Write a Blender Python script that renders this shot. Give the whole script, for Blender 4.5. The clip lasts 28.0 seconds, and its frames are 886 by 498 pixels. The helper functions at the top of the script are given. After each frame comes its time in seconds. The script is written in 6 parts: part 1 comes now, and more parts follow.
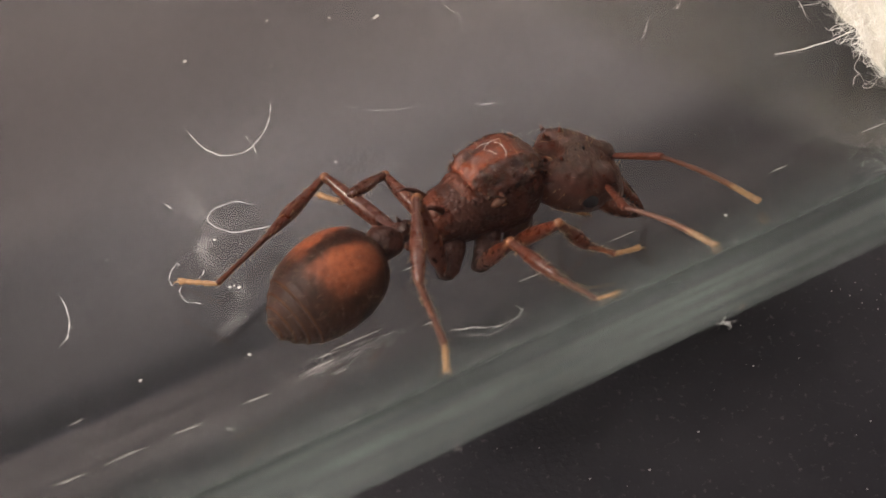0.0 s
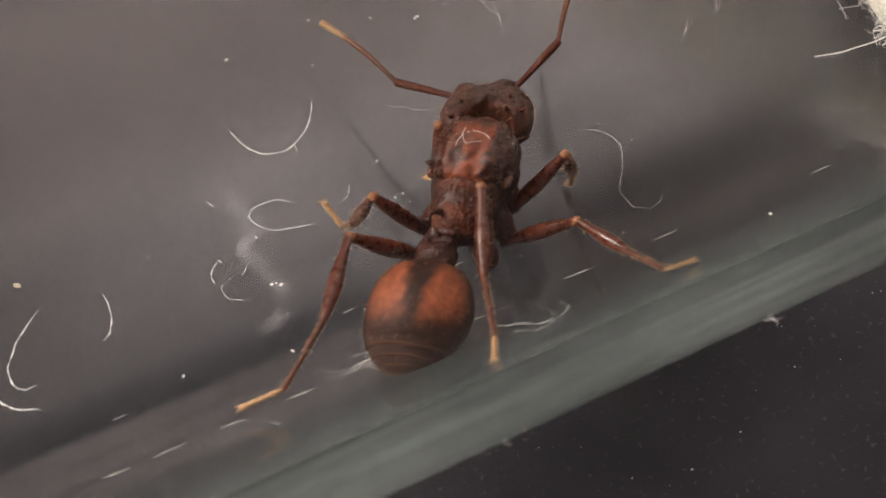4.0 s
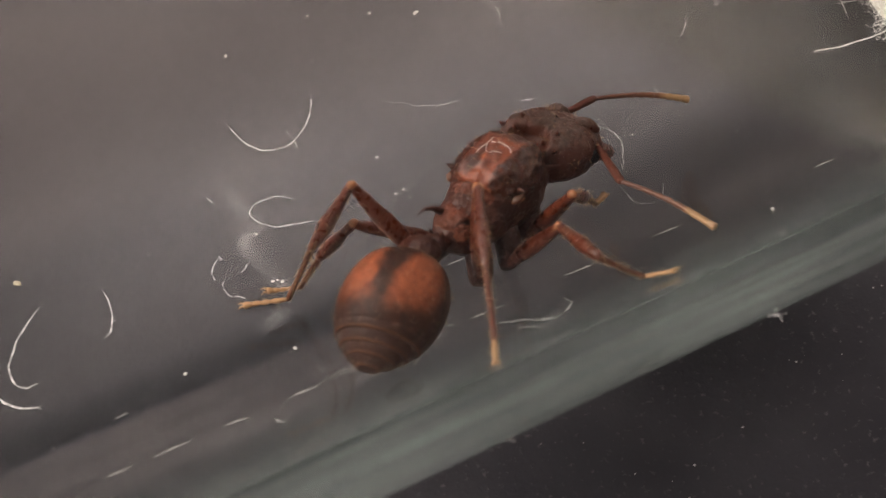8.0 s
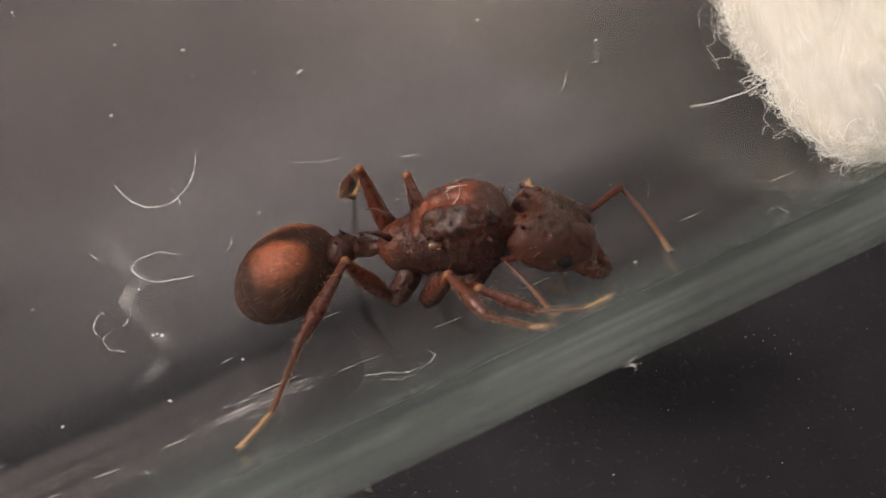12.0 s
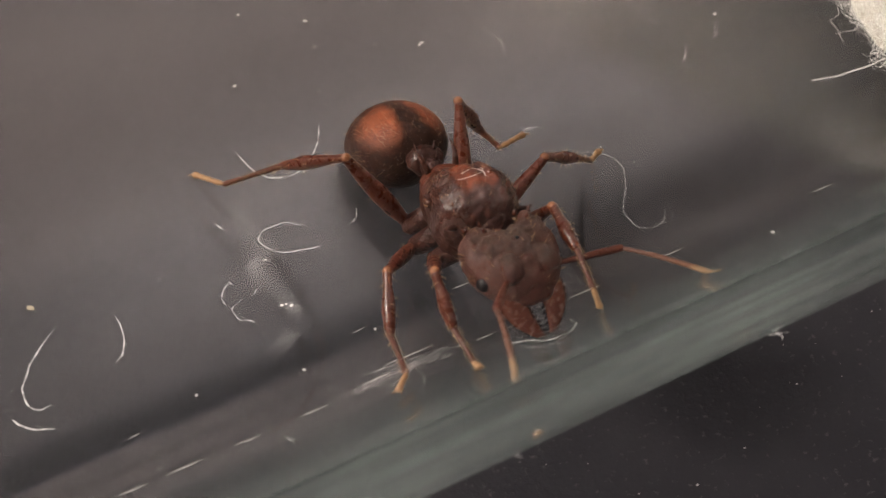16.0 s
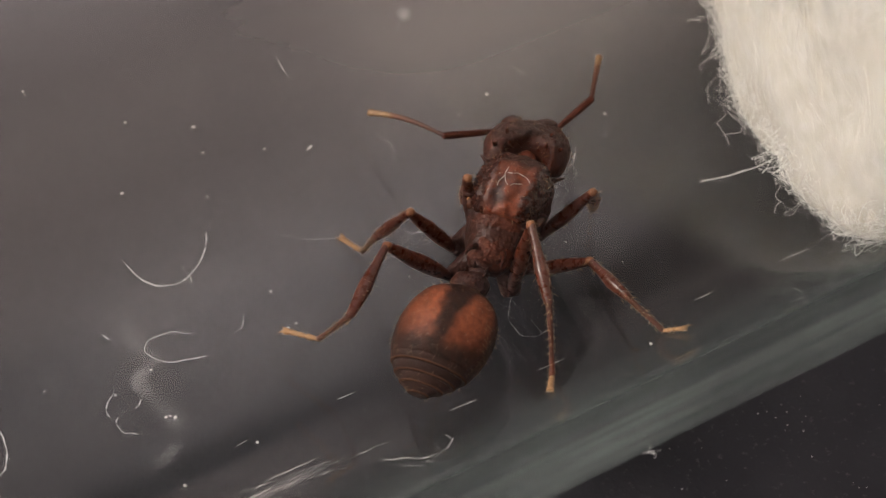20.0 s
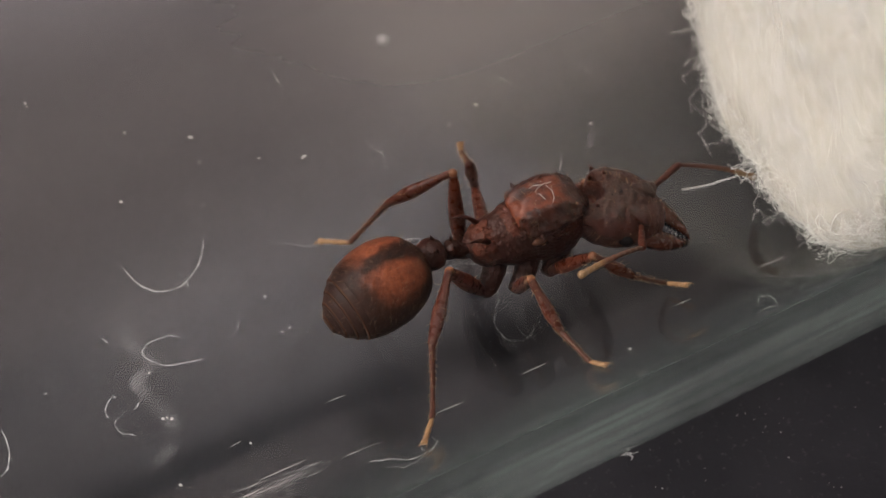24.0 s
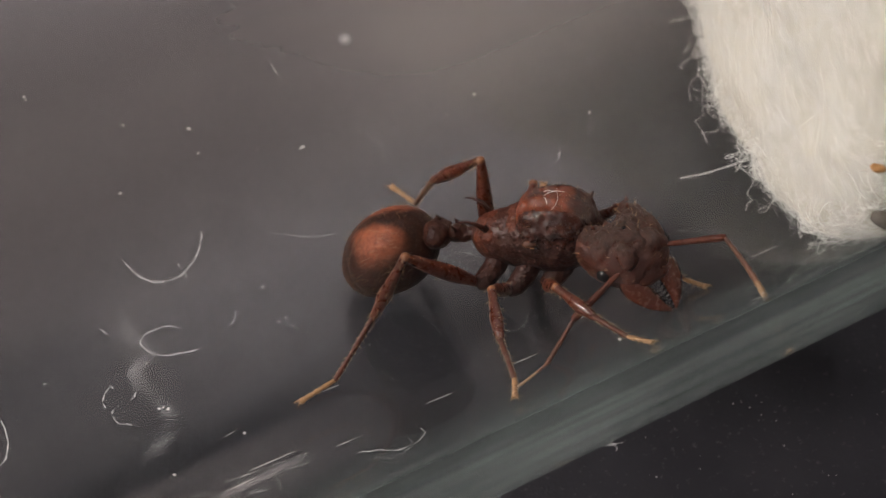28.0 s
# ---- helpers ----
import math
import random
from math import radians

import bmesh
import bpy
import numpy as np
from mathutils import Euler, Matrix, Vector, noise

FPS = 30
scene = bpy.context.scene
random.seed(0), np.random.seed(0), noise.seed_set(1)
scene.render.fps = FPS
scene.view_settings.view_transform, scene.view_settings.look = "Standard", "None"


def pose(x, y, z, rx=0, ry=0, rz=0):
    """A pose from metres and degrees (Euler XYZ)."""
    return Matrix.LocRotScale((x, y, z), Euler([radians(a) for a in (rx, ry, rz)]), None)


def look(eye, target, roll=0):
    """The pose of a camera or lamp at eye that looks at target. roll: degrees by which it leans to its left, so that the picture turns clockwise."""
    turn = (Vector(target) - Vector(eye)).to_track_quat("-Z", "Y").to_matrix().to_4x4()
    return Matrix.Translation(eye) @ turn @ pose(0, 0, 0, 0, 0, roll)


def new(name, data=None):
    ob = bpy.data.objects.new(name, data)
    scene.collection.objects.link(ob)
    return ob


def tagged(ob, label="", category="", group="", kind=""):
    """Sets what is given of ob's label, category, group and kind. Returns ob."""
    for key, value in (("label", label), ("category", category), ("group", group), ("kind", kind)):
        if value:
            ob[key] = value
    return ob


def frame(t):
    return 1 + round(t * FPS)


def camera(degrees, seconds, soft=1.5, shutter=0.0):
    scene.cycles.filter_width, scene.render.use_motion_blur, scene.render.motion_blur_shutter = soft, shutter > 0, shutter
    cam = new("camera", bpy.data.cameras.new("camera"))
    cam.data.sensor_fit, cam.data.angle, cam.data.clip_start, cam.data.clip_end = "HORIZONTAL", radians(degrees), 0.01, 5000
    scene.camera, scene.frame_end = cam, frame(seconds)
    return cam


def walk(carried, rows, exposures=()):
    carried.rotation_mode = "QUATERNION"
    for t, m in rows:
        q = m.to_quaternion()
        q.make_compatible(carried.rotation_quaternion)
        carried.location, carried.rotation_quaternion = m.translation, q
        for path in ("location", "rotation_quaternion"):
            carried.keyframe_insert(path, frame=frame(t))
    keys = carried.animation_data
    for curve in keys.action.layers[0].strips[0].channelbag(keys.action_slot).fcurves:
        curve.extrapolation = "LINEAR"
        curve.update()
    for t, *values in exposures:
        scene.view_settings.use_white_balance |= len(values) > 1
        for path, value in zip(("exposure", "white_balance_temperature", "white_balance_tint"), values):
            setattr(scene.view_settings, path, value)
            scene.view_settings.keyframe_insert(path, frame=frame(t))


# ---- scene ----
# A queen ant walks in a glass tube that lies on a dark table and is plugged with cotton.
MM = 0.001
TUBE_R, WALL_R, AXIS_Z = 8.0, 7.0, 8.0   # outer and inner radius and height of the tube's axis, in mm

cam = camera(24.86, 28.0, soft=1.35)
cam.data.dof.use_dof, cam.data.dof.focus_distance, cam.data.dof.aperture_fstop = True, 0.0365, 190.0
walk(cam, [
    (0, pose(-0.011126, -0.020495, 0.03078, 36.35, -1.02, -29.21)),
    (1, pose(-0.011075, -0.020462, 0.030821, 36.36, -0.85, -29.09)),
    (2, pose(-0.011056, -0.020568, 0.030767, 36.52, -0.60, -28.84)),
    (3, pose(-0.011513, -0.020591, 0.030547, 37.00, -0.94, -28.91)),
    (5.5, pose(-0.012104, -0.02032, 0.030309, 37.19, -1.18, -28.94)),
    (6, pose(-0.012069, -0.020403, 0.030239, 37.32, -0.95, -28.90)),
    (6.5, pose(-0.01213, -0.020279, 0.030311, 37.08, -1.05, -29.01)),
    (7, pose(-0.01198, -0.020179, 0.030453, 36.72, -1.02, -28.88)),
    (8, pose(-0.012144, -0.020257, 0.030411, 36.90, -1.37, -29.36)),
    (8.5, pose(-0.011834, -0.020318, 0.030299, 37.67, -1.87, -29.87)),
    (9, pose(-0.010134, -0.020004, 0.030447, 37.86, -1.87, -30.22)),
    (9.5, pose(-0.008862, -0.02019, 0.030341, 37.42, -2.01, -30.52)),
    (10, pose(-0.008936, -0.020283, 0.029998, 37.50, -2.27, -30.74)),
    (10.5, pose(-0.009084, -0.020233, 0.030024, 37.72, -2.27, -31.05)),
    (11, pose(-0.009316, -0.020402, 0.030289, 38.17, -2.35, -31.25)),
    (11.5, pose(-0.009416, -0.020633, 0.030986, 38.17, -1.87, -31.17)),
    (12, pose(-0.01059, -0.02165, 0.031223, 38.26, -1.37, -29.88)),
    (12.5, pose(-0.011156, -0.021602, 0.031533, 37.55, -0.94, -29.64)),
    (14.5, pose(-0.012349, -0.021268, 0.031144, 37.77, -1.10, -29.44)),
    (15, pose(-0.013277, -0.021414, 0.030437, 38.84, -1.62, -29.80)),
    (15.5, pose(-0.013388, -0.020883, 0.030354, 38.53, -1.90, -30.04)),
    (16, pose(-0.012667, -0.020855, 0.030612, 38.38, -1.33, -29.54)),
    (16.5, pose(-0.012242, -0.020556, 0.030817, 38.40, -1.59, -29.71)),
    (17, pose(-0.011565, -0.020567, 0.030999, 38.65, -1.51, -29.84)),
    (17.5, pose(-0.011087, -0.020451, 0.0311, 38.91, -1.65, -30.10)),
    (18, pose(-0.010407, -0.020379, 0.031532, 38.78, -1.47, -30.20)),
    (18.5, pose(-0.009963, -0.020258, 0.032014, 38.55, -1.30, -30.24)),
    (19, pose(-0.009942, -0.020381, 0.031925, 38.71, -1.20, -30.20)),
    (19.5, pose(-0.010717, -0.020529, 0.03168, 38.93, -1.98, -30.41)),
    (20, pose(-0.010797, -0.020525, 0.031802, 38.92, -1.87, -30.44)),
    (20.5, pose(-0.010486, -0.020202, 0.032183, 39.35, -1.40, -30.45)),
    (21, pose(-0.009197, -0.019848, 0.03283, 38.70, -0.11, -29.96)),
    (21.5, pose(-0.009573, -0.019838, 0.03285, 39.17, -0.65, -30.25)),
    (23.5, pose(-0.011114, -0.020865, 0.032871, 39.92, -1.88, -31.05)),
    (24, pose(-0.010709, -0.021224, 0.032975, 38.68, -1.62, -30.18)),
    (24.5, pose(-0.010212, -0.021346, 0.033214, 38.06, -1.03, -29.87)),
    (25, pose(-0.009534, -0.021782, 0.033331, 38.00, -0.05, -29.36)),
    (26, pose(-0.009515, -0.021589, 0.033575, 37.55, -0.28, -29.36)),
    (27, pose(-0.009526, -0.021654, 0.033532, 37.66, -0.32, -29.41)),
    (28, pose(-0.009549, -0.021778, 0.033363, 37.94, -0.11, -29.29)),
], exposures=[(0, 0.55, 6500, 10), (8, 0.54, 6500, 10), (9.5, 0.36, 6500, 10), (12, 0.38, 6500, 10), (15, 0.53, 6500, 10), (17, 0.41, 6450, 10), (18, 0.36, 6420, 10), (19, 0.12, 6380, 10), (24, 0.05, 6120, 9), (28, 0.05, 6120, 9)])

# ---------------------------------------------------------------- light
world = bpy.data.worlds.new("room")
scene.world = world
world.use_nodes = True
wn = world.node_tree.nodes
wl = world.node_tree.links
# a room that is lit from one side: bright ceiling over there, dim walls, dark floor
way = wn.new("ShaderNodeTexCoord")
split = wn.new("ShaderNodeSeparateXYZ")
wl.new(way.outputs["Generated"], split.inputs[0])
height = wn.new("ShaderNodeValToRGB")
els = height.color_ramp.elements
els.new(0.3), els.new(0.6)
for e, (p, c) in zip(els, ((0.0, (0.022, 0.020, 0.022)), (0.41, (0.017, 0.019, 0.034)), (0.56, (0.88, 0.73, 0.73)), (1.0, (1.65, 1.36, 1.35)))):
    e.position, e.color = p, (*c, 1)
wl.new(split.outputs[2], height.inputs["Fac"])
aside = wn.new("ShaderNodeMapRange")
aside.interpolation_type = "SMOOTHSTEP"
for name, value in (("From Min", -0.55), ("From Max", 0.3), ("To Min", 0.10), ("To Max", 1.1)):
    aside.inputs[name].default_value = value
wl.new(split.outputs[1], aside.inputs["Value"])
wl.new(height.outputs["Color"], wn["Background"].inputs["Color"])
# the ceiling grows dimmer towards the wall that has the window
inward = wn.new("ShaderNodeMapRange")
inward.interpolation_type = "SMOOTHSTEP"
for name, value in (("From Min", 0.06), ("From Max", 0.27), ("To Min", 0.36), ("To Max", 1.0)):
    inward.inputs[name].default_value = value
wl.new(split.outputs[0], inward.inputs["Value"])
both_ways = wn.new("ShaderNodeMath")
both_ways.operation = "MULTIPLY"
wl.new(aside.outputs["Result"], both_ways.inputs[0])
wl.new(inward.outputs["Result"], both_ways.inputs[1])
wl.new(both_ways.outputs[0], wn["Background"].inputs["Strength"])

window = bpy.data.lights.new("window_light", "AREA")
window.shape, window.size, window.size_y = "RECTANGLE", 0.17, 0.16
window.energy, window.color = 1.9, (1.0, 0.88, 0.80)
window_ob = new("window_light", window)
window_ob.matrix_world = look((-0.36, 0.24, 0.34), (0, 0, 0))


# ---------------------------------------------------------------- materials
def material(name, rough=0.5, spec=0.5):
    m = bpy.data.materials.new(name)
    m.use_nodes = True
    b = m.node_tree.nodes["Principled BSDF"]
    b.inputs["Roughness"].default_value = rough
    b.inputs["Specular IOR Level"].default_value = spec
    return m, m.node_tree.nodes, m.node_tree.links, b


def node(nodes, kind, **values):
    n = nodes.new(kind)
    for k, v in values.items():
        n.inputs[k].default_value = v
    return n


def noise_tex(nodes, links, coord, scale, detail=4.0, rough=0.6):
    n = node(nodes, "ShaderNodeTexNoise", Scale=scale, Detail=detail, Roughness=rough)
    links.new(coord, n.inputs["Vector"])
    return n.outputs["Fac"]


def ramp(nodes, links, fac, *stops):
    r = nodes.new("ShaderNodeValToRGB")
    els = r.color_ramp.elements
    while len(els) < len(stops):
        els.new(0.5)
    for e, (p, c) in zip(els, stops):
        e.position, e.color = p, (*c, 1)
    links.new(fac, r.inputs["Fac"])
    return r.outputs["Color"]


def mix(nodes, links, fac, a, b, how="MIX"):
    m = nodes.new("ShaderNodeMix")
    m.data_type, m.blend_type = "RGBA", how
    for sock, v in ((m.inputs[0], fac), (m.inputs[6], a), (m.inputs[7], b)):
        if isinstance(v, (int, float)):
            sock.default_value = v
        elif isinstance(v, tuple):
            sock.default_value = (*v, 1)
        else:
            links.new(v, sock)
    return m.outputs[2]


def math_node(nodes, links, how, a, b=0.0):
    m = nodes.new("ShaderNodeMath")
    m.operation = how
    for sock, v in zip(m.inputs, (a, b)):
        if isinstance(v, (int, float)):
            sock.default_value = v
        else:
            links.new(v, sock)
    return m.outputs[0]


def smooth_step(nodes, links, v, lo, hi):
    m = nodes.new("ShaderNodeMapRange")
    m.interpolation_type = "SMOOTHSTEP"
    links.new(v, m.inputs["Value"])
    m.inputs["From Min"].default_value, m.inputs["From Max"].default_value = lo, hi
    return m.outputs["Result"]


def bump(nodes, links, bsdf, height, strength, distance):
    b = nodes.new("ShaderNodeBump")
    b.inputs["Strength"].default_value, b.inputs["Distance"].default_value = strength, distance
    links.new(height, b.inputs["Height"])
    links.new(b.outputs["Normal"], bsdf.inputs["Normal"])


def object_coord(nodes):
    return nodes.new("ShaderNodeTexCoord").outputs["Object"]


def table_material():
    m, n, l, b = material("dark_table_top", 0.6, 0.08)
    co = object_coord(n)
    f1, f2 = noise_tex(n, l, co, 180.0), noise_tex(n, l, co, 6500.0, 3.0)
    col = ramp(n, l, f1, (0.3, (0.0105, 0.0102, 0.0126)), (0.7, (0.0218, 0.0206, 0.0238)))
    spots = smooth_step(n, l, f2, 0.58, 0.78)
    l.new(mix(n, l, spots, col, (0.050, 0.046, 0.048)), b.inputs["Base Color"])
    bump(n, l, b, f2, 0.4, 0.00004)
    return m


def glass_material():
    """Clear glass with a thin, streaky film: dust, and haze painted in place of reflected light."""
    m, n, l, b = material("hazy_dusty_glass", 0.0, 0.22)
    b.inputs["Transmission Weight"].default_value = 1.0
    b.inputs["IOR"].default_value = 1.47
    b.inputs["Base Color"].default_value = (0.965, 0.985, 0.975, 1)
    co = object_coord(n)
    stretch = n.new("ShaderNodeMapping")
    stretch.inputs["Scale"].default_value = (0.06, 1.0, 1.0)
    l.new(co, stretch.inputs["Vector"])
    streak = smooth_step(n, l, noise_tex(n, l, stretch.outputs[0], 900.0, 5.0), 0.40, 0.72)
    smudge = smooth_step(n, l, noise_tex(n, l, co, 260.0, 5.0), 0.40, 0.75)
    film = math_node(n, l, "ADD", math_node(n, l, "MULTIPLY", streak, 0.055), math_node(n, l, "MULTIPLY", smudge, 0.045))
    film = math_node(n, l, "ADD", film, 0.004)
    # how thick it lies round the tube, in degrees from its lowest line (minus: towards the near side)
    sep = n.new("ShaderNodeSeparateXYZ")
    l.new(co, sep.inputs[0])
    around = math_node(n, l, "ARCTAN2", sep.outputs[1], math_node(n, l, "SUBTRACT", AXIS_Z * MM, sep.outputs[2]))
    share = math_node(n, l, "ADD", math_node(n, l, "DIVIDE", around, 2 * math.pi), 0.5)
    # thick on the far wall and near rim, standing in for reflected and gathered light
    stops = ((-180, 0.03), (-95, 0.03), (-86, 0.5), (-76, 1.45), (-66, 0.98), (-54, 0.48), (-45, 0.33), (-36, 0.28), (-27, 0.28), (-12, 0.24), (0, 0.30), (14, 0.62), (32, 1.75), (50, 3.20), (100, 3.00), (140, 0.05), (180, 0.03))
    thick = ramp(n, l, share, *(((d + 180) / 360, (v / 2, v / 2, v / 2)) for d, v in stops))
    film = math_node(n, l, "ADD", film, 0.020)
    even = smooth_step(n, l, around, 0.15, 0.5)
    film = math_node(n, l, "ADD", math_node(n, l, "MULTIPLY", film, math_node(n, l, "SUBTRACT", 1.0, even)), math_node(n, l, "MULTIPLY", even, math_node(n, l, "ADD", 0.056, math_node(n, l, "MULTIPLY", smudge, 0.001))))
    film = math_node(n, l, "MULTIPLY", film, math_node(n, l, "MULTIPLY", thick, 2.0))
    lane = node(n, "ShaderNodeTexNoise", Scale=1.0, Detail=5.0, Roughness=0.65)
    lanes = n.new("ShaderNodeCombineXYZ")
    l.new(math_node(n, l, "MULTIPLY", around, 26.0), lanes.inputs[1])
    l.new(math_node(n, l, "MULTIPLY", sep.outputs[0], 90.0), lanes.inputs[0])
    l.new(lanes.outputs[0], lane.inputs["Vector"])
    uneven = math_node(n, l, "ADD", 0.45, math_node(n, l, "MULTIPLY", smooth_step(n, l, lane.outputs["Fac"], 0.3, 0.72), 1.15))
    lower = smooth_step(n, l, math_node(n, l, "MULTIPLY", around, -1.0), 0.3, 0.8)
    part_way = math_node(n, l, "ADD", 0.05, math_node(n, l, "MULTIPLY", lower, 0.65))
    film = math_node(n, l, "MULTIPLY", film, math_node(n, l, "ADD", 1.0, math_node(n, l, "MULTIPLY", math_node(n, l, "SUBTRACT", uneven, 1.0), part_way)))
    streaky = ramp(n, l, share, *(((d + 180) / 360, (v, v, v)) for d, v in ((-60, 0.0), (-48, 0.5), (-38, 1.0), (-25, 0.9), (-20, 0.4), (-8, 0.10), (8, 0.0))))
    streaky = math_node(n, l, "MULTIPLY", streaky, smooth_step(n, l, lane.outputs["Fac"], 0.42, 0.72))
    # streaks weaken to about a third towards the plug
    plug_fade = math_node(n, l, "ADD", 0.35, math_node(n, l, "MULTIPLY", 0.65, smooth_step(n, l, math_node(n, l, "MULTIPLY", sep.outputs[0], -1.0), -0.004, -0.0005)))
    film = math_node(n, l, "ADD", film, math_node(n, l, "MULTIPLY", math_node(n, l, "MULTIPLY", streaky, 0.026), plug_fade))
    down_tube = smooth_step(n, l, sep.outputs[0], -0.0105, -0.0045)   # thinner film further down the tube
    film = math_node(n, l, "MULTIPLY", film, math_node(n, l, "ADD", 0.82, math_node(n, l, "MULTIPLY", down_tube, 0.18)))
    # a dustier strip on the near slope, towards the closed end
    strip = math_node(n, l, "MULTIPLY", smooth_step(n, l, around, radians(-50.0), radians(-40.0)), math_node(n, l, "SUBTRACT", 1.0, smooth_step(n, l, around, radians(-22.0), radians(-17.0))))
    strip = math_node(n, l, "MULTIPLY", strip, smooth_step(n, l, math_node(n, l, "MULTIPLY", sep.outputs[0], -1.0), 0.003, 0.0065))
    film = math_node(n, l, "MULTIPLY", film, math_node(n, l, "ADD", 1.0, math_node(n, l, "MULTIPLY", strip, 0.65)))
    # a lane left without film along the tube, inside and out, painting a dark reflected band
    radius = math_node(n, l, "POWER", math_node(n, l, "ADD", math_node(n, l, "POWER", sep.outputs[1], 2.0), math_node(n, l, "POWER", math_node(n, l, "SUBTRACT", AXIS_Z * MM, sep.outputs[2]), 2.0)), 0.5)
    outside = smooth_step(n, l, radius, 0.0074, 0.0076)
    spot = math_node(n, l, "SUBTRACT", around, math_node(n, l, "MULTIPLY", outside, radians(4.0)))
    spot = math_node(n, l, "ADD", spot, math_node(n, l, "MULTIPLY", math_node(n, l, "SUBTRACT", lane.outputs["Fac"], 0.5), radians(2.5)))
    lower_edge = math_node(n, l, "ADD", spot, math_node(n, l, "MULTIPLY", smooth_step(n, l, sep.outputs[0], -0.0015, 0.0012), radians(8.0)))
    upper_edge = math_node(n, l, "SUBTRACT", spot, math_node(n, l, "MULTIPLY", smooth_step(n, l, sep.outputs[0], -0.005, 0.001), radians(4.0)))
    dark_lane = math_node(n, l, "MULTIPLY", smooth_step(n, l, lower_edge, radians(-22.8), radians(-20.4)), math_node(n, l, "SUBTRACT", 1.0, smooth_step(n, l, upper_edge, radians(-15.0), radians(-11.0))))
    film = math_node(n, l, "MULTIPLY", film, math_node(n, l, "SUBTRACT", 1.0, math_node(n, l, "MULTIPLY", dark_lane, 0.995)))
    # film thinned beyond the dried smear, painting a darker reflection there
    patch = math_node(n, l, "MULTIPLY", smooth_step(n, l, spot, radians(-6.0), radians(1.0)), math_node(n, l, "SUBTRACT", 1.0, smooth_step(n, l, spot, radians(12.0), radians(20.0))))
    patch = math_node(n, l, "MULTIPLY", patch, smooth_step(n, l, math_node(n, l, "MULTIPLY", sep.outputs[0], -1.0), 0.0038, 0.0046))
    film = math_node(n, l, "MULTIPLY", film, math_node(n, l, "SUBTRACT", 1.0, math_node(n, l, "MULTIPLY", patch, 0.6)))
    # bright reflected haze painted on the far side before the plug, a scuffed patch on the near side
    far_haze = math_node(n, l, "MULTIPLY", smooth_step(n, l, around, 0.15, 0.75), smooth_step(n, l, sep.outputs[0], 0.0, 0.0055))
    film = math_node(n, l, "ADD", film, math_node(n, l, "MULTIPLY", far_haze, math_node(n, l, "ADD", 0.125, math_node(n, l, "MULTIPLY", smudge, 0.008))))
    apart = math_node(n, l, "POWER", math_node(n, l, "DIVIDE", math_node(n, l, "ADD", around, radians(34.5)), radians(3.0)), 2.0)
    apart = math_node(n, l, "ADD", apart, math_node(n, l, "POWER", math_node(n, l, "DIVIDE", math_node(n, l, "ADD", sep.outputs[0], 0.0033), 0.0011), 2.0))
    scuff = smooth_step(n, l, math_node(n, l, "SUBTRACT", 1.0, apart), 0.0, 0.9)
    film = math_node(n, l, "ADD", film, math_node(n, l, "MULTIPLY", scuff, math_node(n, l, "MULTIPLY", smooth_step(n, l, lane.outputs["Fac"], 0.35, 0.65), 0.11)))
    # thinner on the near slope towards the plug
    slope = math_node(n, l, "MULTIPLY", smooth_step(n, l, around, radians(-52.0), radians(-42.0)), math_node(n, l, "SUBTRACT", 1.0, smooth_step(n, l, around, radians(-20.0), radians(-8.0))))
    slope = math_node(n, l, "MULTIPLY", slope, smooth_step(n, l, sep.outputs[0], -0.003, 0.0005))
    film = math_node(n, l, "MULTIPLY", film, math_node(n, l, "SUBTRACT", 1.0, math_node(n, l, "MULTIPLY", slope, 0.68)))
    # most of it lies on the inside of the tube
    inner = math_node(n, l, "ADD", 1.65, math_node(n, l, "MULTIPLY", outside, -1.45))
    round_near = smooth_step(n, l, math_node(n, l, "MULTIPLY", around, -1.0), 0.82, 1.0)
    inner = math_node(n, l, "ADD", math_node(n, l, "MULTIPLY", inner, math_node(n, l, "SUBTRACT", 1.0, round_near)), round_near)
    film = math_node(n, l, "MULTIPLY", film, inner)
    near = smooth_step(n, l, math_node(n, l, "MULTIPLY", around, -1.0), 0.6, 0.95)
    # greenish towards the near rim, painting the light the glass edge gathers
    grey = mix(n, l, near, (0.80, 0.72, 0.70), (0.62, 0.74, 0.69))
    grey = mix(n, l, dark_lane, grey, (0.42, 0.50, 0.80))   # bluish tint painted for the lane's reflection
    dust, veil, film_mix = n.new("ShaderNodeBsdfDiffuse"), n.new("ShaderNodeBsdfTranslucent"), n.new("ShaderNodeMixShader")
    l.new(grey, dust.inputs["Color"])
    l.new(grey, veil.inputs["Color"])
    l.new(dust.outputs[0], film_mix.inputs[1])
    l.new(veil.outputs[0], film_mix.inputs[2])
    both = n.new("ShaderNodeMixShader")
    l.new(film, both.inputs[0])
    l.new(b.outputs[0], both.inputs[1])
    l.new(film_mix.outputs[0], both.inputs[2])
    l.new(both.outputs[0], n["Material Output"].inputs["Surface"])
    return m


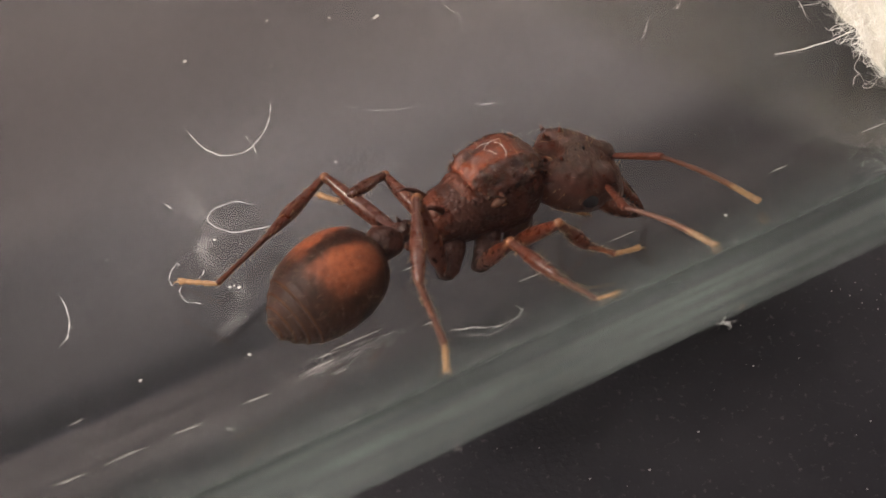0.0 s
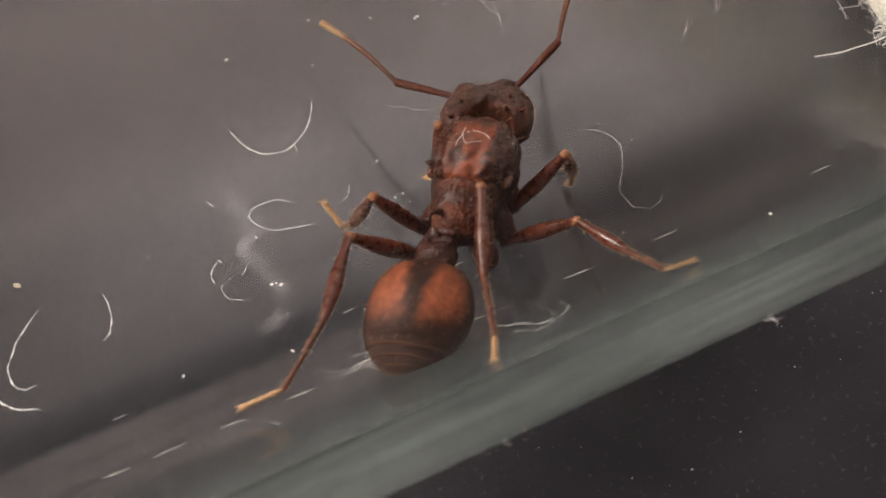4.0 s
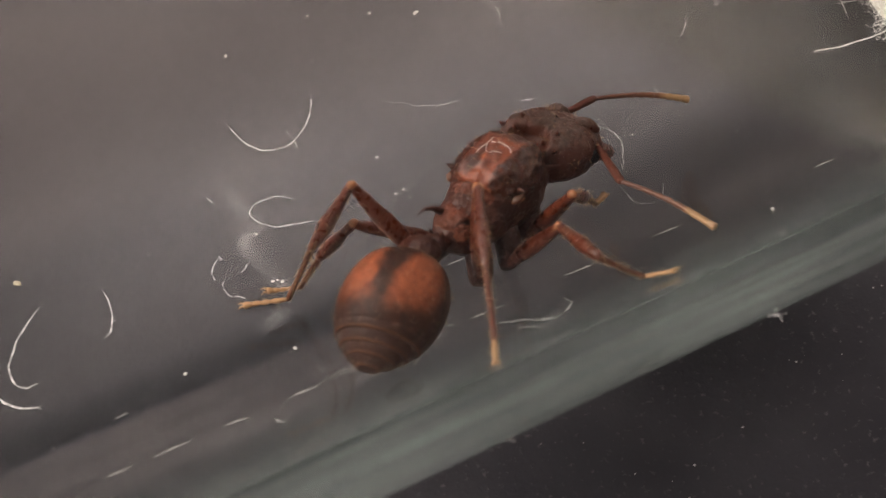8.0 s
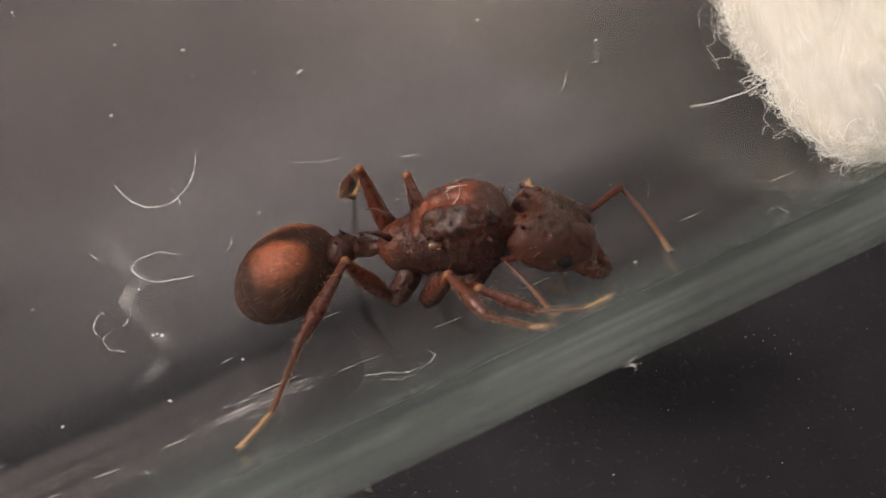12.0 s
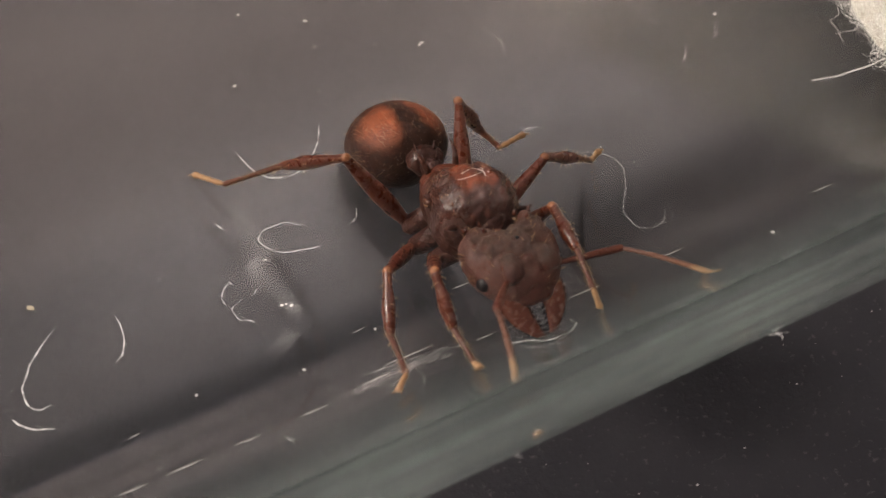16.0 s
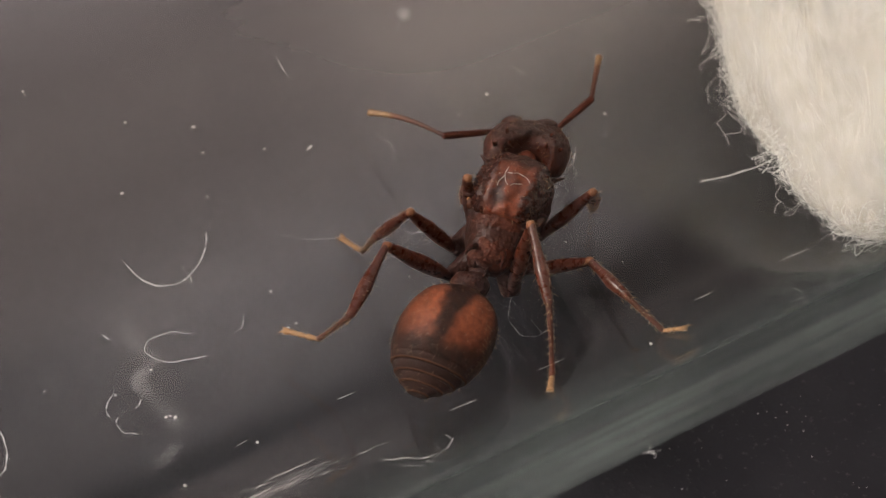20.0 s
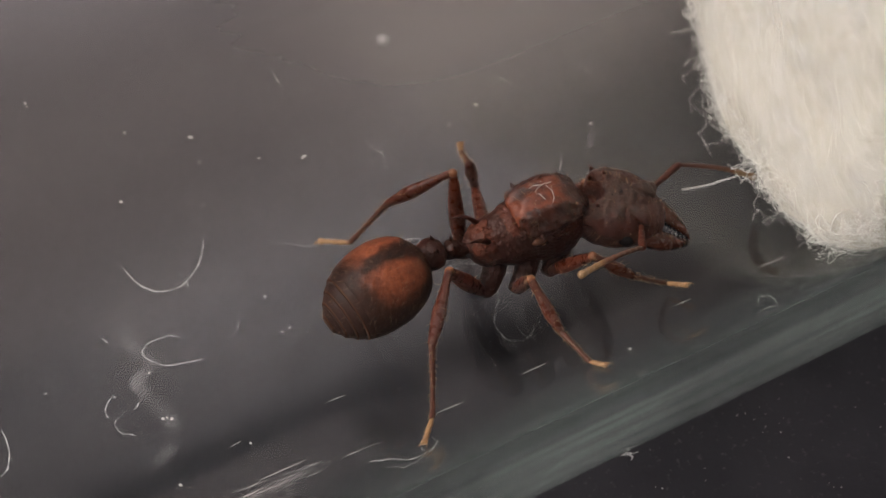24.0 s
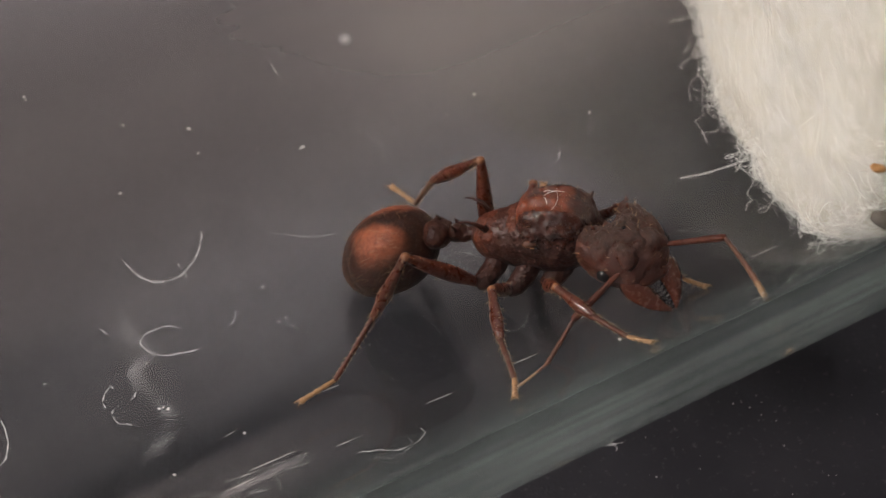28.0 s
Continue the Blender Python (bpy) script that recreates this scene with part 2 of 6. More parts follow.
def cotton_material(name, tone):
    """Soft white wool: fine strands that swirl, with creamy hollows."""
    m, n, l, b = material(name, 0.95, 0.15)
    co = object_coord(n)
    warp = node(n, "ShaderNodeTexNoise", Scale=330.0, Detail=3.0)
    l.new(co, warp.inputs["Vector"])
    bent = n.new("ShaderNodeVectorMath")
    bent.operation = "MULTIPLY_ADD"
    l.new(warp.outputs["Color"], bent.inputs[0])
    bent.inputs[1].default_value = (0.0022, 0.0022, 0.0022)
    l.new(co, bent.inputs[2])
    long = n.new("ShaderNodeMapping")
    long.inputs["Rotation"].default_value = (0.5, 0.3, 0.9)
    long.inputs["Scale"].default_value = (0.7, 1.0, 1.0)
    l.new(bent.outputs[0], long.inputs["Vector"])
    strand = noise_tex(n, l, long.outputs[0], 5200.0, 4.0, 0.7)
    f1 = noise_tex(n, l, co, 420.0, 5.0)
    c1 = ramp(n, l, f1, (0.3, (tone[0] * 0.95, tone[1] * 0.93, tone[2] * 0.88)), (0.7, tone))
    c2 = mix(n, l, 1.0, c1, ramp(n, l, strand, (0.30, (0.93, 0.92, 0.89)), (0.62, (1.0, 1.0, 1.0))), "MULTIPLY")
    lump = noise_tex(n, l, bent.outputs[0], 3600.0, 3.0)
    c2 = mix(n, l, 1.0, c2, ramp(n, l, lump, (0.34, (0.90, 0.885, 0.85)), (0.60, (1.0, 1.0, 1.0))), "MULTIPLY")
    l.new(c2, b.inputs["Base Color"])
    b.inputs["Subsurface Weight"].default_value = 0.6
    b.inputs["Subsurface Radius"].default_value = (0.0016, 0.0014, 0.0011)
    bump(n, l, b, math_node(n, l, "ADD", strand, math_node(n, l, "MULTIPLY", noise_tex(n, l, bent.outputs[0], 1500.0, 4.0), 1.4)), 0.22, 0.00004)
    return m


def fibre_material():
    m, n, l, b = material("cotton_fibre", 0.45, 0.5)
    b.inputs["Base Color"].default_value = (0.84, 0.82, 0.77, 1)
    return m


def loose_fibre_material(name, least, most):
    """A thin cotton fibre, glassy in places."""
    m, n, l, b = material(name, 0.5, 0.5)
    b.inputs["Base Color"].default_value = (0.80, 0.79, 0.77, 1)
    clear, both = n.new("ShaderNodeBsdfTransparent"), n.new("ShaderNodeMixShader")
    f = smooth_step(n, l, noise_tex(n, l, object_coord(n), 5000.0, 3.0), 0.32, 0.66)
    l.new(math_node(n, l, "ADD", math_node(n, l, "MULTIPLY", f, most - least), least), both.inputs[0])
    l.new(clear.outputs[0], both.inputs[1])
    l.new(b.outputs[0], both.inputs[2])
    l.new(both.outputs[0], n["Material Output"].inputs["Surface"])
    return m


def chitin(name, dark, light, scale=900.0, rough=0.42, grain=0.00002, warty=0.0, gloss=0.36):
    """Brown insect shell, rough with small warts, darker in its pits."""
    m, n, l, b = material(name, rough * 0.9, gloss)
    co = object_coord(n)
    f1, f2 = noise_tex(n, l, co, scale * 0.7, 3.0), noise_tex(n, l, co, scale * 6, 4.0)
    cell = node(n, "ShaderNodeTexVoronoi", Scale=11000.0)
    l.new(co, cell.inputs["Vector"])
    wart = smooth_step(n, l, math_node(n, l, "SUBTRACT", 1.0, cell.outputs["Distance"]), 0.35, 0.95)
    col = ramp(n, l, f1, (0.30, dark), (0.70, light))
    col = mix(n, l, 0.35, col, ramp(n, l, f2, (0.25, dark), (0.75, light)))
    if warty:
        col = mix(n, l, math_node(n, l, "MULTIPLY", math_node(n, l, "SUBTRACT", 1.0, wart), 0.3), col, dark)
    l.new(col, b.inputs["Base Color"])
    l.new(ramp(n, l, f2, (0.3, (rough * 0.75,) * 3), (0.7, (rough * 1.2,) * 3)), b.inputs["Roughness"])
    bump(n, l, b, math_node(n, l, "ADD", math_node(n, l, "MULTIPLY", f2, 0.5), math_node(n, l, "MULTIPLY", wart, warty)), 1.0, grain)
    return m


def gaster_material():
    """Two grainy orange lobes beside a dark stripe that narrows to the rear; the rest is dark brown."""
    m, n, l, b = material("gaster_shell", 0.44, 0.20)
    co = object_coord(n)
    sep = n.new("ShaderNodeSeparateXYZ")
    l.new(co, sep.inputs[0])
    x, y, z = sep.outputs
    wob = math_node(n, l, "MULTIPLY", math_node(n, l, "SUBTRACT", noise_tex(n, l, co, 2600.0, 4.0), 0.5), 0.00034)
    ay = math_node(n, l, "ADD", math_node(n, l, "ABSOLUTE", y), wob)
    half = math_node(n, l, "ADD", math_node(n, l, "MULTIPLY", x, 0.15), 0.00028)
    stripe = smooth_step(n, l, math_node(n, l, "SUBTRACT", ay, half), -0.00010, 0.00013)
    rear = smooth_step(n, l, math_node(n, l, "ADD", x, wob), -0.00150, -0.00092)
    front = smooth_step(n, l, math_node(n, l, "MULTIPLY", math_node(n, l, "ADD", x, wob), -1.0), 0.00005, 0.0003)
    side = smooth_step(n, l, math_node(n, l, "ADD", z, wob), 0.00008, 0.00074)
    lit = math_node(n, l, "MULTIPLY", math_node(n, l, "MULTIPLY", rear, side), math_node(n, l, "MULTIPLY", front, stripe))
    f2 = noise_tex(n, l, co, 7500.0, 6.0, 0.65)
    warm = ramp(n, l, f2, (0.26, (0.10, 0.023, 0.009)), (0.74, (0.31, 0.088, 0.036)))
    dark = ramp(n, l, f2, (0.28, (0.010, 0.0036, 0.0022)), (0.75, (0.040, 0.0120, 0.0055)))
    l.new(mix(n, l, lit, dark, warm), b.inputs["Base Color"])
    bump(n, l, b, f2, 0.9, 0.00003)
    return m


def back_material():
    """Back plate: orange-red in the middle, with dark grooves and a dark crust on its sides and front."""
    m, n, l, b = material("ridged_back_shell", 0.3, 0.5)
    co = object_coord(n)
    sep = n.new("ShaderNodeSeparateXYZ")
    l.new(co, sep.inputs[0])
    x, y, z = sep.outputs
    f1, f2 = noise_tex(n, l, co, 2100.0, 4.0), noise_tex(n, l, co, 8000.0, 7.0, 0.7)
    wob = math_node(n, l, "MULTIPLY", math_node(n, l, "SUBTRACT", f1, 0.5), 0.0009)
    ay = math_node(n, l, "ABSOLUTE", y)
    plate = math_node(n, l, "SUBTRACT", 1.0, smooth_step(n, l, math_node(n, l, "ADD", ay, wob), 0.00026, 0.00044))
    bare = math_node(n, l, "SUBTRACT", 1.0, smooth_step(n, l, math_node(n, l, "ADD", x, wob), 0.00062, 0.00085))
    chips = smooth_step(n, l, f1, 0.32, 0.60)
    red = math_node(n, l, "MULTIPLY", math_node(n, l, "MULTIPLY", plate, bare), chips)
    warm = ramp(n, l, f2, (0.26, (0.08, 0.0150, 0.0042)), (0.74, (0.23, 0.047, 0.0115)))
    dark = ramp(n, l, f2, (0.27, (0.013, 0.0038, 0.0024)), (0.74, (0.056, 0.0140, 0.0064)))
    l.new(mix(n, l, red, dark, warm), b.inputs["Base Color"])
    l.new(mix(n, l, plate, ramp(n, l, f2, (0.38, (0.34,) * 3), (0.66, (0.12,) * 3)), ramp(n, l, f2, (0.38, (0.55,) * 3), (0.66, (0.24,) * 3))), b.inputs["Roughness"])
    bump(n, l, b, math_node(n, l, "ADD", f2, math_node(n, l, "MULTIPLY", f1, 1.5)), 0.6, 0.00004)
    return m


def head_material():
    """Head shell: smooth red-brown cheeks under a rough grey-brown crust."""
    m, n, l, b = material("crusted_head_shell", 0.4, 0.45)
    co = object_coord(n)
    sep = n.new("ShaderNodeSeparateXYZ")
    l.new(co, sep.inputs[0])
    f1, f2 = noise_tex(n, l, co, 1900.0, 4.0), noise_tex(n, l, co, 8500.0, 8.0, 0.75)
    z = math_node(n, l, "ADD", sep.outputs[2], math_node(n, l, "MULTIPLY", math_node(n, l, "SUBTRACT", f1, 0.5), 0.0007))
    crust = smooth_step(n, l, z, 0.00042, 0.00066)
    cheek = ramp(n, l, f2, (0.25, (0.025, 0.0058, 0.0026)), (0.75, (0.070, 0.0158, 0.0060)))
    top = ramp(n, l, f2, (0.28, (0.011, 0.0052, 0.0034)), (0.74, (0.112, 0.060, 0.042)))
    l.new(mix(n, l, crust, cheek, top), b.inputs["Base Color"])
    l.new(ramp(n, l, f2, (0.40, (0.55,) * 3), (0.66, (0.17,) * 3)), b.inputs["Roughness"])
    bump(n, l, b, math_node(n, l, "MULTIPLY", f2, math_node(n, l, "ADD", math_node(n, l, "MULTIPLY", crust, 1.6), 0.35)), 1.0, 0.00006)
    return m


def antenna_material():
    """Brown shell that pales towards the antenna's tip."""
    m, n, l, b = material("antenna_shell", 0.42, 0.45)
    co = object_coord(n)
    sep = n.new("ShaderNodeSeparateXYZ")
    l.new(co, sep.inputs[0])
    f = noise_tex(n, l, co, 6000.0, 3.0)
    t = math_node(n, l, "ADD", math_node(n, l, "MULTIPLY", sep.outputs[0], 500.0), math_node(n, l, "MULTIPLY", f, 0.25))
    l.new(ramp(n, l, t, (0.15, (0.060, 0.018, 0.009)), (0.75, (0.12, 0.045, 0.021)), (1.1 / 1.25, (0.25, 0.145, 0.068))), b.inputs["Base Color"])
    bump(n, l, b, f, 0.6, 0.00002)
    return m


def plain(name, colour, rough=0.5, spec=0.5):
    m, n, l, b = material(name, rough, spec)
    f = noise_tex(n, l, object_coord(n), 3000.0, 3.0)
    l.new(ramp(n, l, f, (0.3, tuple(0.75 * c for c in colour)), (0.7, colour)), b.inputs["Base Color"])
    return m


TABLE, GLASS = table_material(), glass_material()
COTTON, FIBRE = cotton_material("cotton_wool", (0.575, 0.557, 0.515)), fibre_material()
SHELL = chitin("brown_shell", (0.016, 0.0042, 0.0021), (0.062, 0.0132, 0.0044), 1100.0, 0.42, 0.00005, 0.3, 0.3)
BACK = back_material()
REAR_BACK = chitin("reddish_shell", (0.026, 0.0058, 0.0024), (0.125, 0.0260, 0.0072), 1300.0, 0.54, 0.00006, 0.3, 0.28)
HEAD_SHELL = head_material()
WART = chitin("wart_shell", (0.022, 0.008, 0.005), (0.13, 0.050, 0.026), 1500.0, 0.14, gloss=0.8)
JAW = chitin("jaw_shell", (0.030, 0.0075, 0.0035), (0.105, 0.024, 0.0085), 1600.0, 0.26, gloss=0.5)
LEG_SHELL = chitin("leg_shell", (0.050, 0.0108, 0.0042), (0.084, 0.0180, 0.0062), 1200.0, 0.30, 0.000012, 0.2, 0.5)
GASTER = gaster_material()
TARSUS = chitin("tarsus_shell", (0.030, 0.0085, 0.004), (0.105, 0.028, 0.011), 1800.0, 0.4)
FOOT = chitin("foot_shell", (0.16, 0.075, 0.031), (0.46, 0.27, 0.125), 2500.0, 0.45)
BANDS = chitin("gaster_band_shell", (0.012, 0.0045, 0.003), (0.034, 0.0105, 0.0055), 2600.0, 0.5, gloss=0.2)
EYE = plain("eye_black", (0.010, 0.008, 0.008), 0.25)
HAIR = plain("golden_hair", (0.42, 0.29, 0.16), 0.4)
JOINT = plain("pale_joint", (0.30, 0.15, 0.06), 0.45)
KNEE = plain("knee_shell", (0.24, 0.090, 0.034), 0.4)
SCAPE_SHELL = chitin("scape_shell", (0.040, 0.0090, 0.0036), (0.098, 0.0215, 0.0075), 1500.0, 0.58, 0.00004, 0.3, 0.25)
FUNICLE = antenna_material()
RIM = plain("ring_rim", (0.080, 0.036, 0.018), 0.9, 0.1)
LINT = plain("white_lint", (0.80, 0.78, 0.74), 0.6)
LOOSE = loose_fibre_material("loose_cotton_fibre", 0.10, 0.85)
FAINT = loose_fibre_material("thin_cotton_fibre", 0.05, 0.34)
TABLE_DUST = plain("table_dust_grey", (0.30, 0.29, 0.28), 0.8)
GRAIN = plain("yellowish_grain", (0.52, 0.46, 0.32), 0.7)
SPECK = plain("white_dust", (0.74, 0.72, 0.68), 0.7)


# ---------------------------------------------------------------- mesh helpers
def mesh_of(bm, name, mat, smooth=True, tidy=True):
    me = bpy.data.meshes.new(name)
    if tidy:
        bmesh.ops.recalc_face_normals(bm, faces=bm.faces)
    bm.to_mesh(me)
    bm.free()
    if smooth:
        for p in me.polygons:
            p.use_smooth = True
    me.materials.append(mat)
    return me


def thing(name, bm, mat, label, category, kind="", group="", smooth=True, tidy=True):
    return tagged(new(name, mesh_of(bm, name, mat, smooth, tidy)), label, category, group, kind)


def part(name, bm, mat, parent, label="", smooth=True):
    """Link a bmesh as one mesh object under a thing or a part."""
    ob = new(name, mesh_of(bm, name, mat, smooth))
    ob.parent = parent
    if label:
        tagged(ob, label)
    return ob


def loft(bm, rings, seg=20, power=2.0):
    """A closed skin over rings (x, y, z, half_width, half_height), in mm, along x."""
    rows = []
    for x, y, z, w, h in rings:
        row = []
        for k in range(seg):
            a = 2 * math.pi * k / seg
            c, s = math.cos(a), math.sin(a)
            q = (abs(c) ** power + abs(s) ** power) ** (-1 / power)
            row.append(bm.verts.new((x * MM, (y + w * q * c) * MM, (z + h * q * s) * MM)))
        rows.append(row)
    for a, b in zip(rows, rows[1:]):
        for k in range(seg):
            bm.faces.new((a[k], a[(k + 1) % seg], b[(k + 1) % seg], b[k]))
    bm.faces.new(rows[0][::-1])
    bm.faces.new(rows[-1])
    return bm


def rounded(profile, steps=4):
    """More rings between those given, on a smooth line through them."""
    out = []
    for i in range(len(profile) - 1):
        p = [Vector(profile[max(0, min(len(profile) - 1, i + d))]) for d in (-1, 0, 1, 2)]
        for k in range(steps):
            t = k / steps
            v = 0.5 * (2 * p[1] + (p[2] - p[0]) * t + (2 * p[0] - 5 * p[1] + 4 * p[2] - p[3]) * t * t + (3 * p[1] - p[0] - 3 * p[2] + p[3]) * t ** 3)
            out.append(tuple(v))
    return out + [tuple(profile[-1])]


def ring_line(points, steps=4):
    """rounded() for rings of five numbers."""
    a = rounded([p[:3] for p in points], steps)
    b = rounded([(p[3], p[4], 0) for p in points], steps)
    return [(*u, max(v[0], 0.004), max(v[1], 0.004)) for u, v in zip(a, b)]


def ball(bm, centre, radii, seg=18, rings=12):
    x, y, z = centre
    line = []
    for k in range(rings + 1):
        a = math.pi * (k + 0.02) / (rings + 0.04)
        line.append((x - radii[0] * math.cos(a), y, z, radii[1] * math.sin(a), radii[2] * math.sin(a)))
    return loft(bm, line, seg)


def sweep(bm, points, radius, seg=6, taper=None):
    """A tube through points in mm."""
    pts = [Vector(p) for p in points]
    rows, side = [], None
    for i, p in enumerate(pts):
        d = (pts[min(i + 1, len(pts) - 1)] - pts[max(i - 1, 0)]).normalized()
        if side is None:
            side = d.cross(Vector((0.31, 0.22, 0.92))).normalized()
        side = (side - d * side.dot(d)).normalized()
        up = d.cross(side)
        r = radius * (taper(i / (len(pts) - 1)) if taper else 1.0)
        rows.append([bm.verts.new((p + (side * math.cos(2 * math.pi * k / seg) + up * math.sin(2 * math.pi * k / seg)) * r) * MM) for k in range(seg)])
    for a, b in zip(rows, rows[1:]):
        for k in range(seg):
            bm.faces.new((a[k], a[(k + 1) % seg], b[(k + 1) % seg], b[k]))
    bm.faces.new(rows[0][::-1])
    bm.faces.new(rows[-1])
    return bm


def cone_to(bm, a, b, r, seg=5):
    """A hair or spine from a to b, in mm."""
    a, b = Vector(a), Vector(b)
    return sweep(bm, [a, a.lerp(b, 0.5), b], r, seg, lambda t: 1.0 - 0.9 * t)


def roughen(bm, amount, scale, shift=0.0):
    """Push the skin in and out by up to amount mm, in lumps of about 1/scale mm."""
    bm.normal_update()
    for v in bm.verts:
        p = v.co / MM * scale + Vector((shift, 0, 0))
        v.co += v.normal * (amount * MM * (noise.noise(p) + 0.5 * noise.noise(p * 2.3)))
    return bm


def bristles(skin, count, length, radius, seed, keep=lambda p, n: True, lean=0.35, blunt=False):
    """Short hairs or warts that stand on a mesh, in one bmesh."""
    rnd = random.Random(seed)
    bm, me = bmesh.new(), skin.data
    faces = [p for p in me.polygons]
    weights = [p.area for p in faces]
    made = 0
    for p in rnd.choices(faces, weights, k=count * 4):
        c, n = p.center / MM, p.normal
        if made >= count or not keep(c, n):
            continue
        c = c + Vector([rnd.uniform(-0.03, 0.03) for _ in range(3)])
        way = (n + Vector((-lean, rnd.uniform(-0.3, 0.3), rnd.uniform(-0.3, 0.3)))).normalized()
        k = length * rnd.uniform(0.6, 1.2)
        sweep(bm, [c - way * 0.03, c + way * k * 0.5, c + way * k + Vector((-lean * k * 0.4, 0, 0))], radius * rnd.uniform(0.7, 1.2), 5 if blunt else 3, (lambda t: 1.0 - 0.75 * t * t) if blunt else (lambda t: 1.0 - 0.85 * t))
        made += 1
    return bm


def stuff(ob):
    ob["kind"] = "stuff"
    return ob


# ---------------------------------------------------------------- table and tube
def build_table():
    bm = bmesh.new()
    n = 40
    size = 0.6
    g = [[bm.verts.new((-size + 2 * size * i / n, -size + 2 * size * j / n, 0.0)) for j in range(n + 1)] for i in range(n + 1)]
    for i in range(n):
        for j in range(n):
            bm.faces.new((g[i][j], g[i + 1][j], g[i + 1][j + 1], g[i][j + 1]))
    r = bmesh.ops.extrude_face_region(bm, geom=list(bm.faces))
    bmesh.ops.translate(bm, vec=(0, 0, -0.03), verts=[v for v in r["geom"] if isinstance(v, bmesh.types.BMVert)])
    return thing("table_top", bm, TABLE, "matt black table top with fine dust", "table", "structure", smooth=False)


def build_tube():
    bm = bmesh.new()
    seg = 160
    xs = (-40.0, 40.0)
    rings = []
    for x, r in ((xs[0], TUBE_R), (xs[1], TUBE_R), (xs[1], TUBE_R), (xs[1], WALL_R), (xs[1], WALL_R), (xs[0], WALL_R), (xs[0], WALL_R), (xs[0], TUBE_R)):
        rings.append([bm.verts.new((x * MM, r * math.sin(2 * math.pi * k / seg) * MM, (AXIS_Z - r * math.cos(2 * math.pi * k / seg)) * MM)) for k in range(seg)])
    for a, b in zip(rings[::2], rings[1::2]):
        for k in range(seg):
            bm.faces.new((a[k], a[(k + 1) % seg], b[(k + 1) % seg], b[k]))
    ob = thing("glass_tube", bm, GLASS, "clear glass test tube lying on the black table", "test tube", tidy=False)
    ob.visible_shadow = False
    return ob


build_table()
tube = build_tube()


# ---------------------------------------------------------------- cotton plug
def plug_point(u, a):
    """A point of the plug's skin in mm: u from 0 at the middle of its front over 1 at its rim to 2 at its back, a round the axis."""
    lump = 6.93
    if u < 1:
        r = lump * math.sin(math.pi / 2 * u) ** 0.9
        x = 1.15 * (1 - math.sqrt(max(0.0, 1 - (r / lump) ** 6)))
    else:
        r, x = lump, 1.15 + (u - 1) * 14
    y, z = r * math.sin(a), -r * math.cos(a)
    p = Vector((9.05 + x + 0.32 * y * min(1.0, max(0.0, 2 - u)), y, AXIS_Z + z))
    d = 0.20 * noise.noise(p * 0.6) + 0.07 * noise.noise(p * 1.6) + 0.025 * noise.noise(p * 4.5)
    away = Vector((0, y, z)) * (1 / max(r, 0.01))
    return p + Vector((-d if u < 1.05 else 0, 0, 0)) - away * (0.05 + 0.035 * abs(noise.noise(p * 1.9)) + 0.015 * abs(noise.noise(p * 6.0)))


def skin_point(y, z):
    """The plug's skin over a point of its front, in mm; past the rim it goes on along its side. Also the way out."""
    r, a = math.hypot(y, z), math.atan2(y, -z)
    side = Vector((0, math.sin(a), -math.cos(a)))
    if r < 6.85:
        return plug_point(2 / math.pi * math.asin((r / 6.93) ** (1 / 0.9)), a), (Vector((-1, 0, 0)) + side * (r / 6.93) ** 6).normalized()
    return plug_point(1 + (r - 6.85) / 14, a), side


